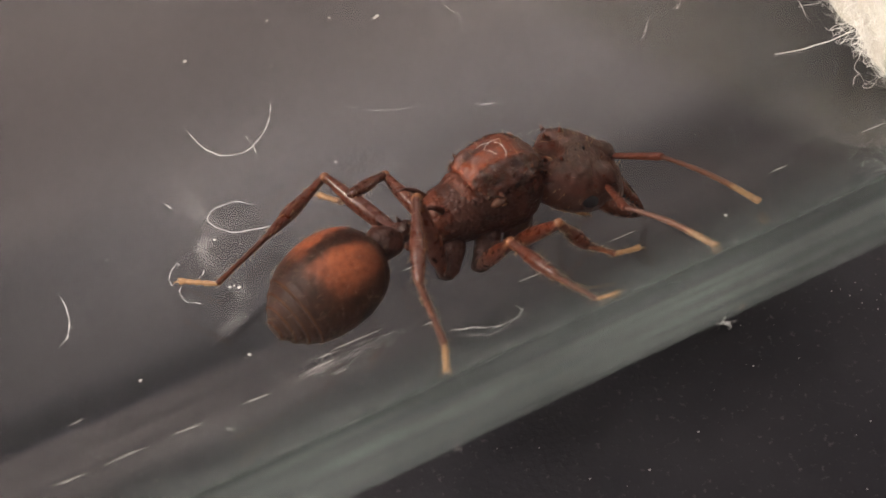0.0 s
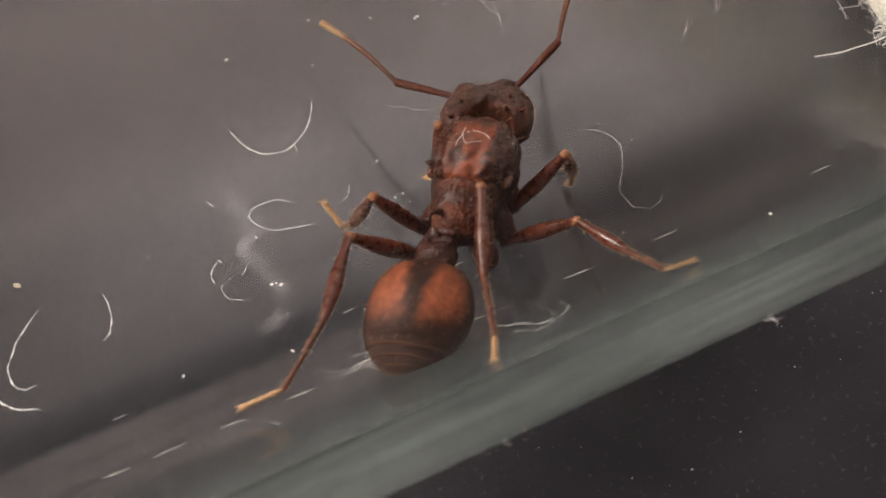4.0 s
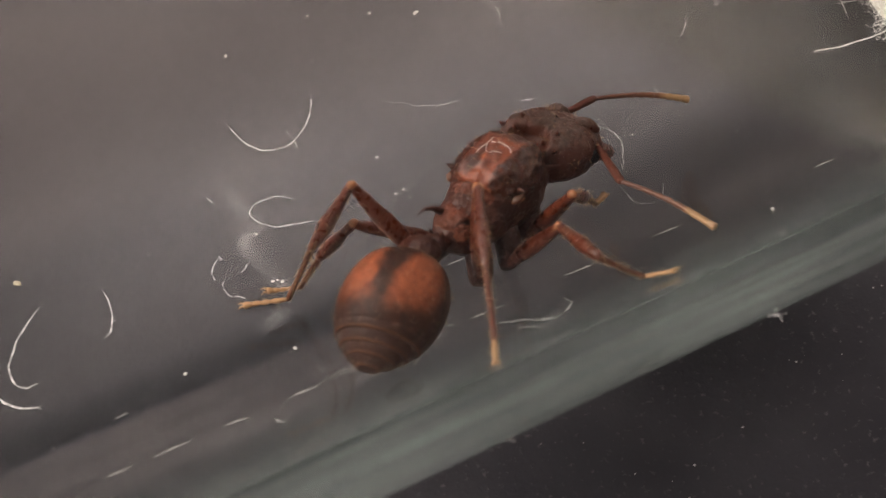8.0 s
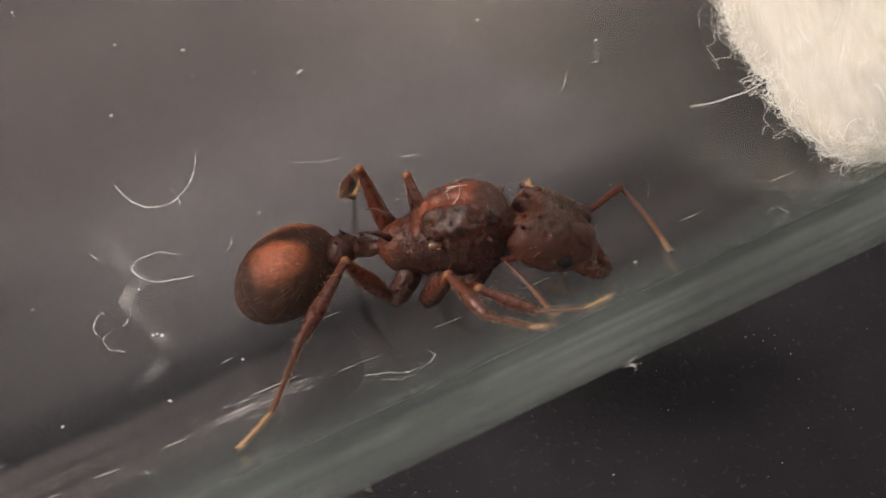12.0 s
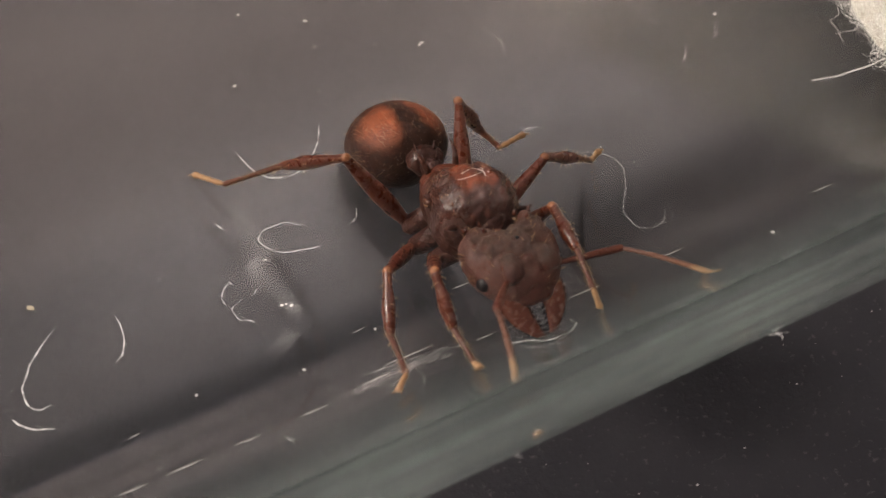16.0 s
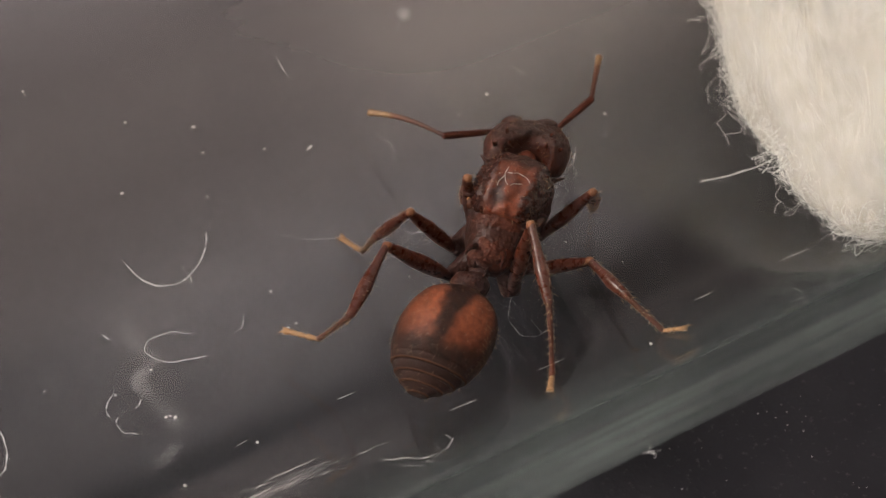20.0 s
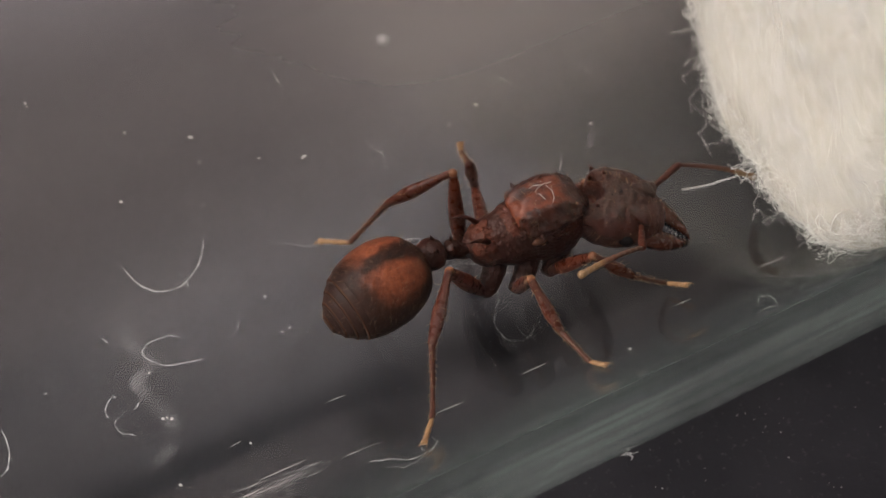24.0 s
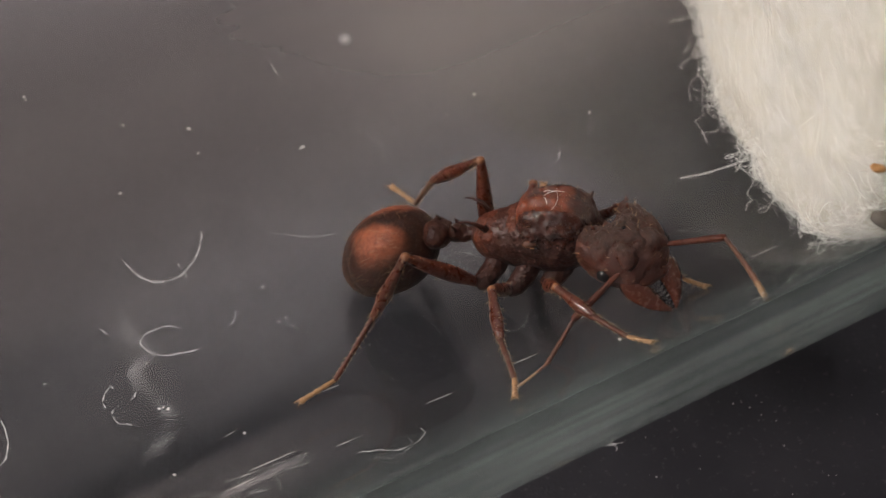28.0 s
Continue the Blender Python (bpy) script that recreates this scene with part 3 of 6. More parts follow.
def build_cotton():
    bm = bmesh.new()
    seg, rings = 220, 110
    rows = []
    for i in range(rings + 1):
        u = 0.01 + 1.29 * i / rings
        rows.append([bm.verts.new(plug_point(u, 2 * math.pi * k / seg) * MM) for k in range(seg)])
    for a, b in zip(rows, rows[1:]):
        for k in range(seg):
            bm.faces.new((a[k], a[(k + 1) % seg], b[(k + 1) % seg], b[k]))
    bm.faces.new(rows[0][::-1])
    bm.faces.new(rows[-1])
    plug = thing("cotton_plug", bm, COTTON, "white cotton wool plug with a fuzzy front in the tube", "cotton plug")
    rnd = random.Random(4)
    # strands that lie on the skin or rise a little from it
    bm = bmesh.new()
    for _ in range(700):
        r, a = rnd.uniform(2.0, 10.5), rnd.uniform(-3.1, 1.3)
        y, z, way = r * math.sin(a), -r * math.cos(a), rnd.uniform(0, 2 * math.pi)
        curl, rise = rnd.gauss(0, 0.5), rnd.choice((0.005, 0.01, 0.02, 0.03))
        pts = []
        for k in range(9):
            q, out = skin_point(y, z)
            pts.append(q + out * (0.004 + rise * math.sin(math.pi * k / 8)))
            y, z, way = y + 0.075 * math.cos(way), z + 0.075 * math.sin(way), way + curl * 0.4 + rnd.gauss(0, 0.1)
        sweep(bm, pts, rnd.uniform(0.0014, 0.0026), 3)
    stuff(part("surface_fibres", bm, FIBRE, plug, "fine white cotton strands"))

    def stray(free, reach):
        """A thin fibre that leaves the skin near the front rim and comes back to it, or ends free."""
        a = rnd.uniform(-1.6, 1.1)
        r = rnd.uniform(6.3 if a < -0.7 else 5.0, 7.1)
        y, z = r * math.sin(a), -r * math.cos(a)
        p0, _ = skin_point(y, z)
        p3, _ = skin_point(y + rnd.gauss(0, 0.35), z + rnd.gauss(0, 0.35))
        inward, along_rim = Vector((0, -math.sin(a), math.cos(a))), Vector((0, math.cos(a), math.sin(a)))
        out = Vector((-1, 0, 0)) * rnd.uniform(0.5, 1.0) + inward * rnd.uniform(-0.5, 0.3)
        p1 = p0 + out * reach + along_rim * rnd.gauss(0, 0.4) * reach
        p2 = p3 + out * reach * rnd.uniform(0.3, 1.2) + along_rim * rnd.gauss(0, 0.4) * reach
        if free:
            p3 = p2 + (out * 0.3 + along_rim * rnd.gauss(0, 0.8) + inward * rnd.gauss(0, 0.3)) * reach
        pts, shift = [], Vector((rnd.uniform(0, 90), rnd.uniform(0, 90), 0))
        for i in range(25):
            t = i / 24
            q = p0 * (1 - t) ** 3 + p1 * 3 * t * (1 - t) ** 2 + p2 * 3 * t * t * (1 - t) + p3 * t ** 3
            k = Vector([noise.noise(shift + Vector((3.2 * t, d, 0))) for d in (0, 5, 9)])
            q += k * 0.45 * reach * math.sin(math.pi * t * (0.5 if free else 1.0))
            v = Vector((0, q.y, q.z - AXIS_Z))
            if v.length > 6.9:
                q -= v * (1 - 6.9 / v.length)
            pts.append(q)
        return pts

    # tangled loops round the front rim, and a finer fuzz between them
    for k in range(260):
        pts = stray(k % 5 == 0, rnd.choice((0.25, 0.35, 0.45, 0.65)))
        part("stray_fibre", sweep(bmesh.new(), pts, rnd.uniform(0.0035, 0.0062), 5), FIBRE, plug)
    bm = bmesh.new()
    for k in range(1300):
        sweep(bm, stray(k % 4 == 0, rnd.choice((0.12, 0.18, 0.25, 0.35))), rnd.uniform(0.0020, 0.0034), 3)
    stuff(part("fuzz", bm, FIBRE, plug, "fine tangled cotton fuzz"))
    # the longest one, which hangs out over the glass
    pts = rounded([(7.84, -0.93, 1.12), (8.10, -1.02, 1.13), (8.33, -1.14, 1.2), (8.46, -1.30, 1.42), (8.62, -1.55, 1.75), (8.85, -1.8, 2.2)], 5)
    part("stray_fibre", sweep(bmesh.new(), pts, 0.010, 5), FIBRE, plug, "long white wisp that hangs out of the plug")
    return plug


cotton = build_cotton()


# ---------------------------------------------------------------- lint, scratches and dust in the tube
def on_wall(x, around, r=6.97):
    a = radians(around)
    return Vector((x, r * math.sin(a), AXIS_Z - r * math.cos(a)))


def build_fibre(points, radius, seed, mat=LOOSE):
    """A curled cotton fibre with kinks and flattened, thinner stretches."""
    line = rounded([(x, a, 0) for x, a in points], 7)
    pts = []
    for i, (x, a, _) in enumerate(line):
        p = Vector((0.55 * i, 3.7 * seed, 0))
        pts.append(on_wall(x + 0.022 * noise.noise(p), a + 0.20 * noise.noise(p + Vector((0, 0, 9))), 6.97 - radius - 0.04 * abs(math.sin(0.5 * i + seed))))
    bm = sweep(bmesh.new(), pts, radius, 6, lambda t: 0.45 + 0.35 * math.sin(math.pi * t) + 0.75 * abs(noise.noise(Vector((7 * t, 1.3 * seed, 4)))))
    return thing("loose_fibre", bm, mat, "curled white cotton fibre lying on the glass", "fibre", group="loose fibres in the tube")


for seed, (radius, points) in enumerate([
    (0.022, [(-3.17, 22.5), (-3.01, 18.3), (-2.72, 15.8), (-2.25, 15.3), (-1.74, 17.9), (-1.43, 21.8)]),
    (0.018, [(-2.21, 17.6), (-2.15, 15.5), (-2.23, 13.5)]),
    (0.02, [(-2.66, 5.7), (-3.04, 7.7), (-3.46, 7.7), (-3.59, 5.7), (-3.27, 2.4), (-2.57, 0.8)]),
    (0.022, [(-1.63, 5.1), (-1.75, 3.4), (-1.95, 2.7)]),
    (0.022, [(-4.16, 12.1), (-4.06, 10.6)]),
    (0.02, [(-4.48, -2.7), (-4.71, -3.8), (-4.71, -6.2), (-4.49, -8.0)]),
    (0.022, [(-4.51, 1.3), (-4.74, -0.4), (-4.77, -2.2)]),
    (0.035, [(-4.51, 1.4), (-4.46, 0.8)]),
    (0.02, [(-4.13, -2.1), (-4.28, -3.0)]),
    (0.025, [(-6.61, 3.7), (-6.67, -0.7), (-6.85, -3.5), (-7.01, -4.3)]),
    (0.032, [(-7.74, 5.6), (-8.28, 2.1), (-8.68, -2.4), (-8.69, -6.6), (-8.39, -7.5)]),
    (0.032, [(-9.07, -7.1), (-8.93, -9.8), (-8.53, -12.4)]),
    (0.018, [(-1.49, -48.4), (-1.37, -53.4), (-1.12, -53.6), (-0.87, -51.9), (-0.69, -45.6)]),
    (0.025, [(-1.55, -43.2), (-1.34, -45.5), (-1.00, -51.8), (-0.50, -49.0), (-0.42, -45.2)]),
    (0.02, [(-0.29, 16.5), (0.14, 14.1), (0.52, 12.2), (1.06, 11.1), (1.37, 12.4)]),
    (0.02, [(2.54, -2.3), (3.00, -3.1), (3.29, -7.7), (2.98, -13.6), (2.51, -19.1), (2.46, -25.5), (2.82, -26.3), (3.13, -22.9)]),
    (0.013, [(3.02, -19.6), (2.81, -22.3), (2.80, -26.4), (3.09, -25.8), (3.29, -21.7)]),
    (0.012, [(7.50, -51.3), (6.49, -60.2), (6.14, -64.2)]),
    (0.013, [(5.75, -56.2), (6.09, -53.0), (5.99, -58.1), (5.42, -66.8), (5.38, -63.7)]),
    (0.02, [(-3.25, -32.5), (-3.47, -32.7), (-3.67, -37.6)]),
    (0.018, [(-3.45, -34.8), (-3.68, -37.8), (-3.75, -40.9)]),
    (0.018, [(-3.07, -35.2), (-2.94, -38.4), (-3.15, -44.3), (-3.43, -47.9)]),
    (0.022, [(1.27, 44.7), (1.28, 42.9), (1.35, 40.6)]),
    (0.016, [(2.71, 26.0), (2.72, 23.4), (2.62, 19.9)]),
    (0.012, [(5.81, 25.6), (6.45, 23.7), (6.95, 21.5), (6.88, 19.8), (6.62, 19.7)]),
    (0.016, [(5.88, 19.4), (5.86, 18.0), (5.79, 16.6)]),
    (0.016, [(6.31, 13.3), (6.33, 11.0), (6.39, 9.4)]),
    (0.016, [(7.79, -7.8), (8.15, -9.5), (8.49, -9.6)]),
    (0.014, [(8.82, -13.7), (8.53, -16.4), (8.32, -18.6)]),
    (0.016, [(6.81, -19.8), (7.11, -22.6), (7.58, -26.4)]),
    (0.012, [(7.32, -38.0), (7.51, -38.4), (7.71, -39.0)]),
    (0.013, [(5.80, -19.5), (5.70, -22.6), (5.45, -25.2)]),
    (0.014, [(-1.83, 65.2), (-1.84, 64.6), (-1.86, 63.8)]),
    (0.014, [(-0.83, 0.1), (-0.84, -0.7), (-0.73, -1.0)]),
    (0.011, [(7.01, 1.2), (7.00, 3.0), (6.03, 4.9), (5.64, 7.2)]),
    (0.014, [(-5.57, -41.5), (-5.50, -43.0), (-5.38, -43.4)]),
]):
    build_fibre(points, (0.2 if seed in (16, 19, 20, 21) else 0.42 if seed == 13 else 0.62 if seed in (0, 9, 10, 11) else 0.5) * radius, seed, FAINT if 24 <= seed <= 34 or seed in (12, 14, 15, 16) else LOOSE)

for seed, rows in enumerate((((1.95, -62.0, 0), (2.02, -62.8, 0.10), (2.05, -63.5, 0.30), (1.98, -64.0, 0.42)), ((2.02, -62.5, 0), (2.10, -63.0, 0.16), (2.20, -63.2, 0.22)), ((-2.92, -63.0, 0), (-2.86, -63.4, 0.10), (-2.84, -63.2, 0.20)))):
    pts = rounded([tuple(on_wall(x, a, TUBE_R + 0.01 + 0.35 * up)) for x, a, up in rows], 4)
    thing("loose_fibre", sweep(bmesh.new(), pts, 0.005, 5), LOOSE, "tiny pale lint stuck outside on the tube", "fibre", group="lint on the tube")

rnd = random.Random(8)
for seed in range(14):   # short lint near the plug
    x, a, w = rnd.uniform(2.4, 8.2), rnd.uniform(-8, 42), rnd.uniform(0, 6.3)
    pts = []
    for i in range(4):
        pts.append((x, a))
        x, a, w = x + 0.16 * math.cos(w), a + 1.6 * math.sin(w), w + rnd.gauss(0, 0.5)
    build_fibre(pts, rnd.uniform(0.003, 0.007), 100 + seed)


def build_scratch(x0, a0, x1, a1, radius=0.006):
    """A fine bright groove in the inner wall."""
    pts = [on_wall(x0 + (x1 - x0) * i / 8, a0 + (a1 - a0) * i / 8, 6.992) for i in range(9)]
    part("scratch", sweep(bmesh.new(), pts, radius, 5, lambda t: 0.35 + 1.1 * math.sin(math.pi * min(max(t, .03), .97)) * (0.8 + 0.3 * noise.noise(Vector((11 * t, x0, a0))))), LINT if radius > 0.004 else LOOSE, tube, "fine bright scratch in the glass")


for row in [
    (-8.27, -34.1, -7.79, -34.4), (-7.47, -34.4, -6.80, -34.5), (-6.23, -34.6, -5.79, -35.3), (-5.02, -34.9, -4.55, -35.3),
    (-7.56, -20.6, -7.32, -20.4), (0.18, -35.7, 0.72, -36.3), (1.97, -36.1, 2.50, -36.4), (-1.70, -35.9, -1.39, -36.2),
    (-3.86, -34.2, -2.29, -35.7), (-1.12, -18.9, -0.77, -19.1), (-1.37, -36.0, -0.94, -36.9), (-3.16, -19.0, -2.93, -18.8),
    (7.20, -37.9, 7.72, -38.4), (-3.17, -30.9, -2.28, -31.3), (-3.77, -33.8, -3.23, -33.8), (-3.56, -38.1, -3.14, -40.2),
    (-3.19, -35.1, -2.64, -37.8), (5.26, -37.4, 5.66, -37.6), (-3.79, -30.8, -2.08, -33.7),
]:
    build_scratch(*row, radius=0.0055 if abs(row[3] - row[1]) < 0.8 else 0.003)
for k in range(26):   # scuffed patch
    x, a = rnd.uniform(-4.6, -2.2), rnd.gauss(-34.5, 2.2)
    build_scratch(x, a, x + rnd.uniform(0.08, 0.5), a + rnd.gauss(-0.1, 0.3), 0.0022)


def build_speck(place, size, seed, mat, label, category, group):
    rnd = random.Random(seed)
    bm = roughen(ball(bmesh.new(), (0, 0, 0), (size * rnd.uniform(0.7, 1.6), size, size * 0.6), 8, 6), size * 0.5, 0.8 / size, seed)
    bmesh.ops.rotate(bm, matrix=Matrix.Rotation(rnd.uniform(0, 3.1), 3, "Z"), verts=bm.verts)
    ob = thing(category.replace(" ", "_"), bm, mat, label, category, group=group)
    ob.location = place * MM
    return ob


for seed, (x, a) in enumerate([
    (-7.89, 11.0), (-3.66, 53.5), (-0.83, 38.8), (1.13, 28.1), (-3.66, 54.2), (-0.81, 38.7), (1.20, 28.3), (1.82, 28.5), (0.31, 30.9), (-2.04, 43.5), (-3.82, -7.1), (-0.83, -0.3),
    (3.60, -47.4), (-6.15, -17.9), (-0.91, 7.3), (-5.57, 6.9), (4.31, 23.6), (5.06, 25.1), (-0.85, 34.2), (-1.01, -0.4), (0.56, -36.7), (-2.82, -20.7), (-2.63, 32.9), (7.13, 13.3), (-3.67, 2.7), (-3.90, -7.0), (-3.76, -7.8), (-4.35, -23.0), (-1.14, 27.0),
]):
    build_speck(on_wall(x, a, 6.95), 0.055 if seed == 0 else rnd.uniform(0.015, 0.030), seed, GRAIN if seed == 0 else SPECK, "yellowish grain on the glass" if seed == 0 else "tiny pale dust speck on the glass", "dust speck", "dust specks in the tube")
build_speck(Vector((-1.62, -5.09, 14.2)), 0.055, 71, SPECK, "pale dust speck on top of the tube", "dust speck", "dust specks in the tube")
bm = bmesh.new()
for k in range(160):
    p, r = on_wall(rnd.uniform(-10, 8), rnd.uniform(-60, 60), 6.98), rnd.choice((0.006, 0.008, 0.012))
    ball(bm, p, (r, r, r), 5, 4)
tagged(thing("fine_dust", bm, SPECK, "fine pale dust on the glass", "dust", "stuff"))

for seed, (x, y) in enumerate([
    (-0.67, -5.39), (5.28, -8.0), (0.23, -6.6), (2.44, -6.71), (-0.9, -5.29), (-0.23, -5.63), (4.4, -9.11), (7.02, -7.62), (4.0, -5.93), (6.69, -5.83), (6.97, -5.91), (-1.29, -5.01), (6.35, -5.34), (6.52, -5.38), (6.59, -5.58), (6.86, -5.58), (7.11, -5.65), (7.12, -5.84), (6.56, -5.91),
    (6.86, -5.39), (6.87, -6.09), (7.15, -7.69), (4.10, -6.02), (8.69, -6.95), (6.66, -6.64), (6.17, -7.62), (8.53, -6.32), (5.29, -8.01), (1.25, -6.95),
]):
    build_speck(Vector((x, y, 0.015)), rnd.choice((0.007, 0.010, 0.013, 0.020)), 50 + seed, TABLE_DUST, "tiny white dust speck on the black table", "table speck", "dust specks on the table")
bm = bmesh.new()
for k in range(220):
    r = rnd.choice((0.003, 0.004, 0.005, 0.008))
    ball(bm, (rnd.uniform(-14, 16), rnd.uniform(-16, -4), r * 0.5), (r * rnd.uniform(1, 3), r, r), 5, 4)
thing("table_dust", bm, TABLE_DUST, "fine white dust on the black table", "dust", "stuff")

build_speck(Vector((7.48, -6.50, 6.72)), 0.19, 5, plain("dark_pellet", (0.11, 0.090, 0.072), 0.8), "round dark pellet beside the cotton plug", "pellet", "")
build_speck(Vector((7.25, -6.22, 7.87)), 0.085, 6, plain("amber_crumb", (0.45, 0.22, 0.07), 0.5), "small amber crumb on the cotton plug", "crumb", "")


def smear_material():
    m, n, l, b = material("dried_smear", 0.6, 0.3)
    b.inputs["Base Color"].default_value = (0.75, 0.74, 0.72, 1)
    clear = n.new("ShaderNodeBsdfTransparent")
    both = n.new("ShaderNodeMixShader")
    f = smooth_step(n, l, noise_tex(n, l, object_coord(n), 900.0, 4.0), 0.3, 0.75)
    sides = n.new("ShaderNodeSeparateXYZ")
    l.new(n.new("ShaderNodeTexCoord").outputs["UV"], sides.inputs[0])
    for out, width in ((sides.outputs[0], 0.42), (sides.outputs[1], 0.15)):   # thin at its rims
        rim = math_node(n, l, "SUBTRACT", 0.5, math_node(n, l, "ABSOLUTE", math_node(n, l, "SUBTRACT", out, 0.5)))
        f = math_node(n, l, "MULTIPLY", f, smooth_step(n, l, rim, 0.0, width))
    l.new(math_node(n, l, "MULTIPLY", f, 0.28), both.inputs[0])
    l.new(clear.outputs[0], both.inputs[1])
    l.new(b.outputs[0], both.inputs[2])
    l.new(both.outputs[0], n["Material Output"].inputs["Surface"])
    return m


def build_smear(points, width):
    """A dried trail: a low, flat ridge on the wall."""
    bm = bmesh.new()
    uv = bm.loops.layers.uv.new("across")
    line = rounded([(x, a, 0) for x, a in points], 6)
    rows = []
    for i, (x, a, _) in enumerate(line):
        x0, a0, _ = line[max(i - 1, 0)]
        x1, a1, _ = line[min(i + 1, len(line) - 1)]
        d = Vector((x1 - x0, (a1 - a0) * 0.122)).normalized()
        row = []
        for k in range(9):
            q = (k - 4) / 4
            w = width * q * (1 + 0.25 * noise.noise(Vector((i * 0.15, 0, 2))))
            row.append(bm.verts.new(on_wall(x - d.y * w, a + d.x * w / 0.122, 6.985 - 0.012 * (1 - q * q)) * MM))
        rows.append(row)
    for p, q in zip(rows, rows[1:]):
        for k in range(8):
            f = bm.faces.new((p[k], p[k + 1], q[k + 1], q[k]))
            i = rows.index(p)
            for corner, (u, v) in zip(f.loops, ((k, i), (k + 1, i), (k + 1, i + 1), (k, i + 1))):
                corner[uv].uv = (u / 8, v / (len(rows) - 1))
    return thing("dried_smear", bm, SMEAR, "faint milky smear dried on the glass", "smear")


SMEAR = smear_material()
build_smear([(-3.66, 14.4), (-3.69, 8.9), (-3.53, 4.6), (-3.98, 1.8), (-3.81, -4.2), (-3.80, -9.9), (-4.14, -14.0), (-4.81, -16.1)], 0.22)


# ---------------------------------------------------------------- the ant
Z_MID, HALF = 1.69, 1.22
LP = 0.92
HIPS = {"front": (0.20, 0.66, 0.78), "middle": (-0.50, 0.74, 0.70), "hind": (-1.12, 0.58, 0.74)}
LENGTHS = {"front": (1.55, 1.1, 0.95, 0.6), "middle": (1.65, 1.2, 1.05, 0.6), "hind": (2.1, 1.65, 1.45, 0.8)}   # femur, tibia, tarsus, foot
SCAPE, FUNICULUS = 1.35, 2.0
LEAN = 0.45   # the body leans down the slope of the wall, in radians
ANTENNA_BASE = (1.15, 0.42, 0.18)

ant = tagged(new("ant_queen"), "reddish brown ant queen with an orange gaster walking on the glass", "ant")


def build_body():
    bm = loft(bmesh.new(), ring_line([(-1.24, 0, 1.56, .18, .2), (-1.05, 0, 1.52, .38, .40), (-.75, 0, 1.52, .50, .52), (-.4, 0, 1.55, .60, .62), (.0, 0, 1.60, .70, .72),
                                      (.4, 0, 1.64, .77, .80), (.75, 0, 1.66, .72, .76), (1.0, 0, 1.67, .56, .60), (1.16, 0, 1.67, .34, .38), (1.3, 0, 1.66, .18, .2)], 6), 44, 2.2)
    mesosoma = part("mesosoma", roughen(bm, .05, 3.2), SHELL, ant, "dark red-brown rough mesosoma")
    stuff(part("warts", bristles(mesosoma, 24, .025, .012, 11, lambda p, n: n.z > -.3, .1, True), WART, mesosoma))
    bm = loft(bmesh.new(), ring_line([(-.36, 0, 1.96, .20, .12), (-.30, 0, 1.97, .44, .34), (-.12, 0, 1.97, .61, .48), (.15, 0, 1.97, .69, .55), (.45, 0, 1.97, .72, .575), (.75, 0, 1.95, .66, .54),
                                      (.98, 0, 1.91, .52, .44), (1.10, 0, 1.86, .36, .32), (1.16, 0, 1.82, .16, .14)], 7), 72, 2.5)
    for v in bm.verts:   # ridges along the back, a rough crust on its sides
        y, z = v.co.y / MM, v.co.z / MM
        p = v.co / MM * 9.0
        top = min(max((z - 1.95) / .2, 0.0), 1.0)
        v.co.z += MM * top * (.028 * math.cos(y * 17) + .035 * noise.noise(p))
        v.co.y += MM * .05 * noise.noise(p + Vector((0, 0, 20)))
    scutum = part("scutum", roughen(bm, .03, 5.5), BACK, ant, "ridged orange-brown back plate")
    stuff(part("warts", bristles(scutum, 26, .022, .011, 12, lambda p, n: abs(p.y) > .40 or p.x > .8, .1, True), WART, scutum))
    stuff(part("hairs", bristles(scutum, 70, .10, .006, 13, lambda p, n: n.z > 0), HAIR, scutum))
    rnd = random.Random(17)
    for s in (1, -1):   # tubercles along the edges of the back plate
        for k in range(9):
            x = -.26 + .145 * k + rnd.uniform(-.04, .04)
            w = .72 * math.sqrt(max(0.1, 1 - ((x - .42) / .85) ** 2))
            a = Vector((x, (w * .80 + rnd.uniform(-.04, .04)) * s, 2.26 + rnd.uniform(-.05, .04) - .12 * abs(x - .4)))
            part("tubercle", cone_to(bmesh.new(), a, a + Vector((rnd.uniform(-.05, .03), rnd.uniform(.02, .07) * s, rnd.uniform(.06, .13))), rnd.uniform(.035, .055), 7), WART, scutum)
    rnd = random.Random(5)
    for k in range(6):   # lint caught on the back
        x, y, w = rnd.uniform(.2, .8), rnd.uniform(-.35, .35), rnd.uniform(0, 3)
        pts = [(x + .16 * i * math.cos(w + .25 * i) - .2, y + .16 * i * math.sin(w + .25 * i), 0) for i in range(4)]
        pts = [(px, py, 1.96 + .62 * math.sqrt(max(0.05, 1 - ((px - .42) / .72) ** 2 - (py / .68) ** 2))) for px, py, _ in pts]
        part("lint", sweep(bmesh.new(), pts, .0052, 5), LINT, ant, "white lint thread stuck on the back")
    bm = ball(bmesh.new(), (-.36, 0, 1.93), (.22, .48, .31), 40, 24)
    part("scutellum", roughen(roughen(bm, .04, 5, 3), .018, 12, 5), REAR_BACK, ant)
    bm = ball(bmesh.new(), (-.80, 0, 1.60), (.43, .46, .44), 44, 28)
    propodeum = part("propodeum", roughen(roughen(bm, .04, 4.5, 7), .018, 13, 3), REAR_BACK, ant)
    stuff(part("warts", bristles(propodeum, 14, .04, .018, 14, lambda p, n: n.z > .1, .1, True), WART, propodeum))
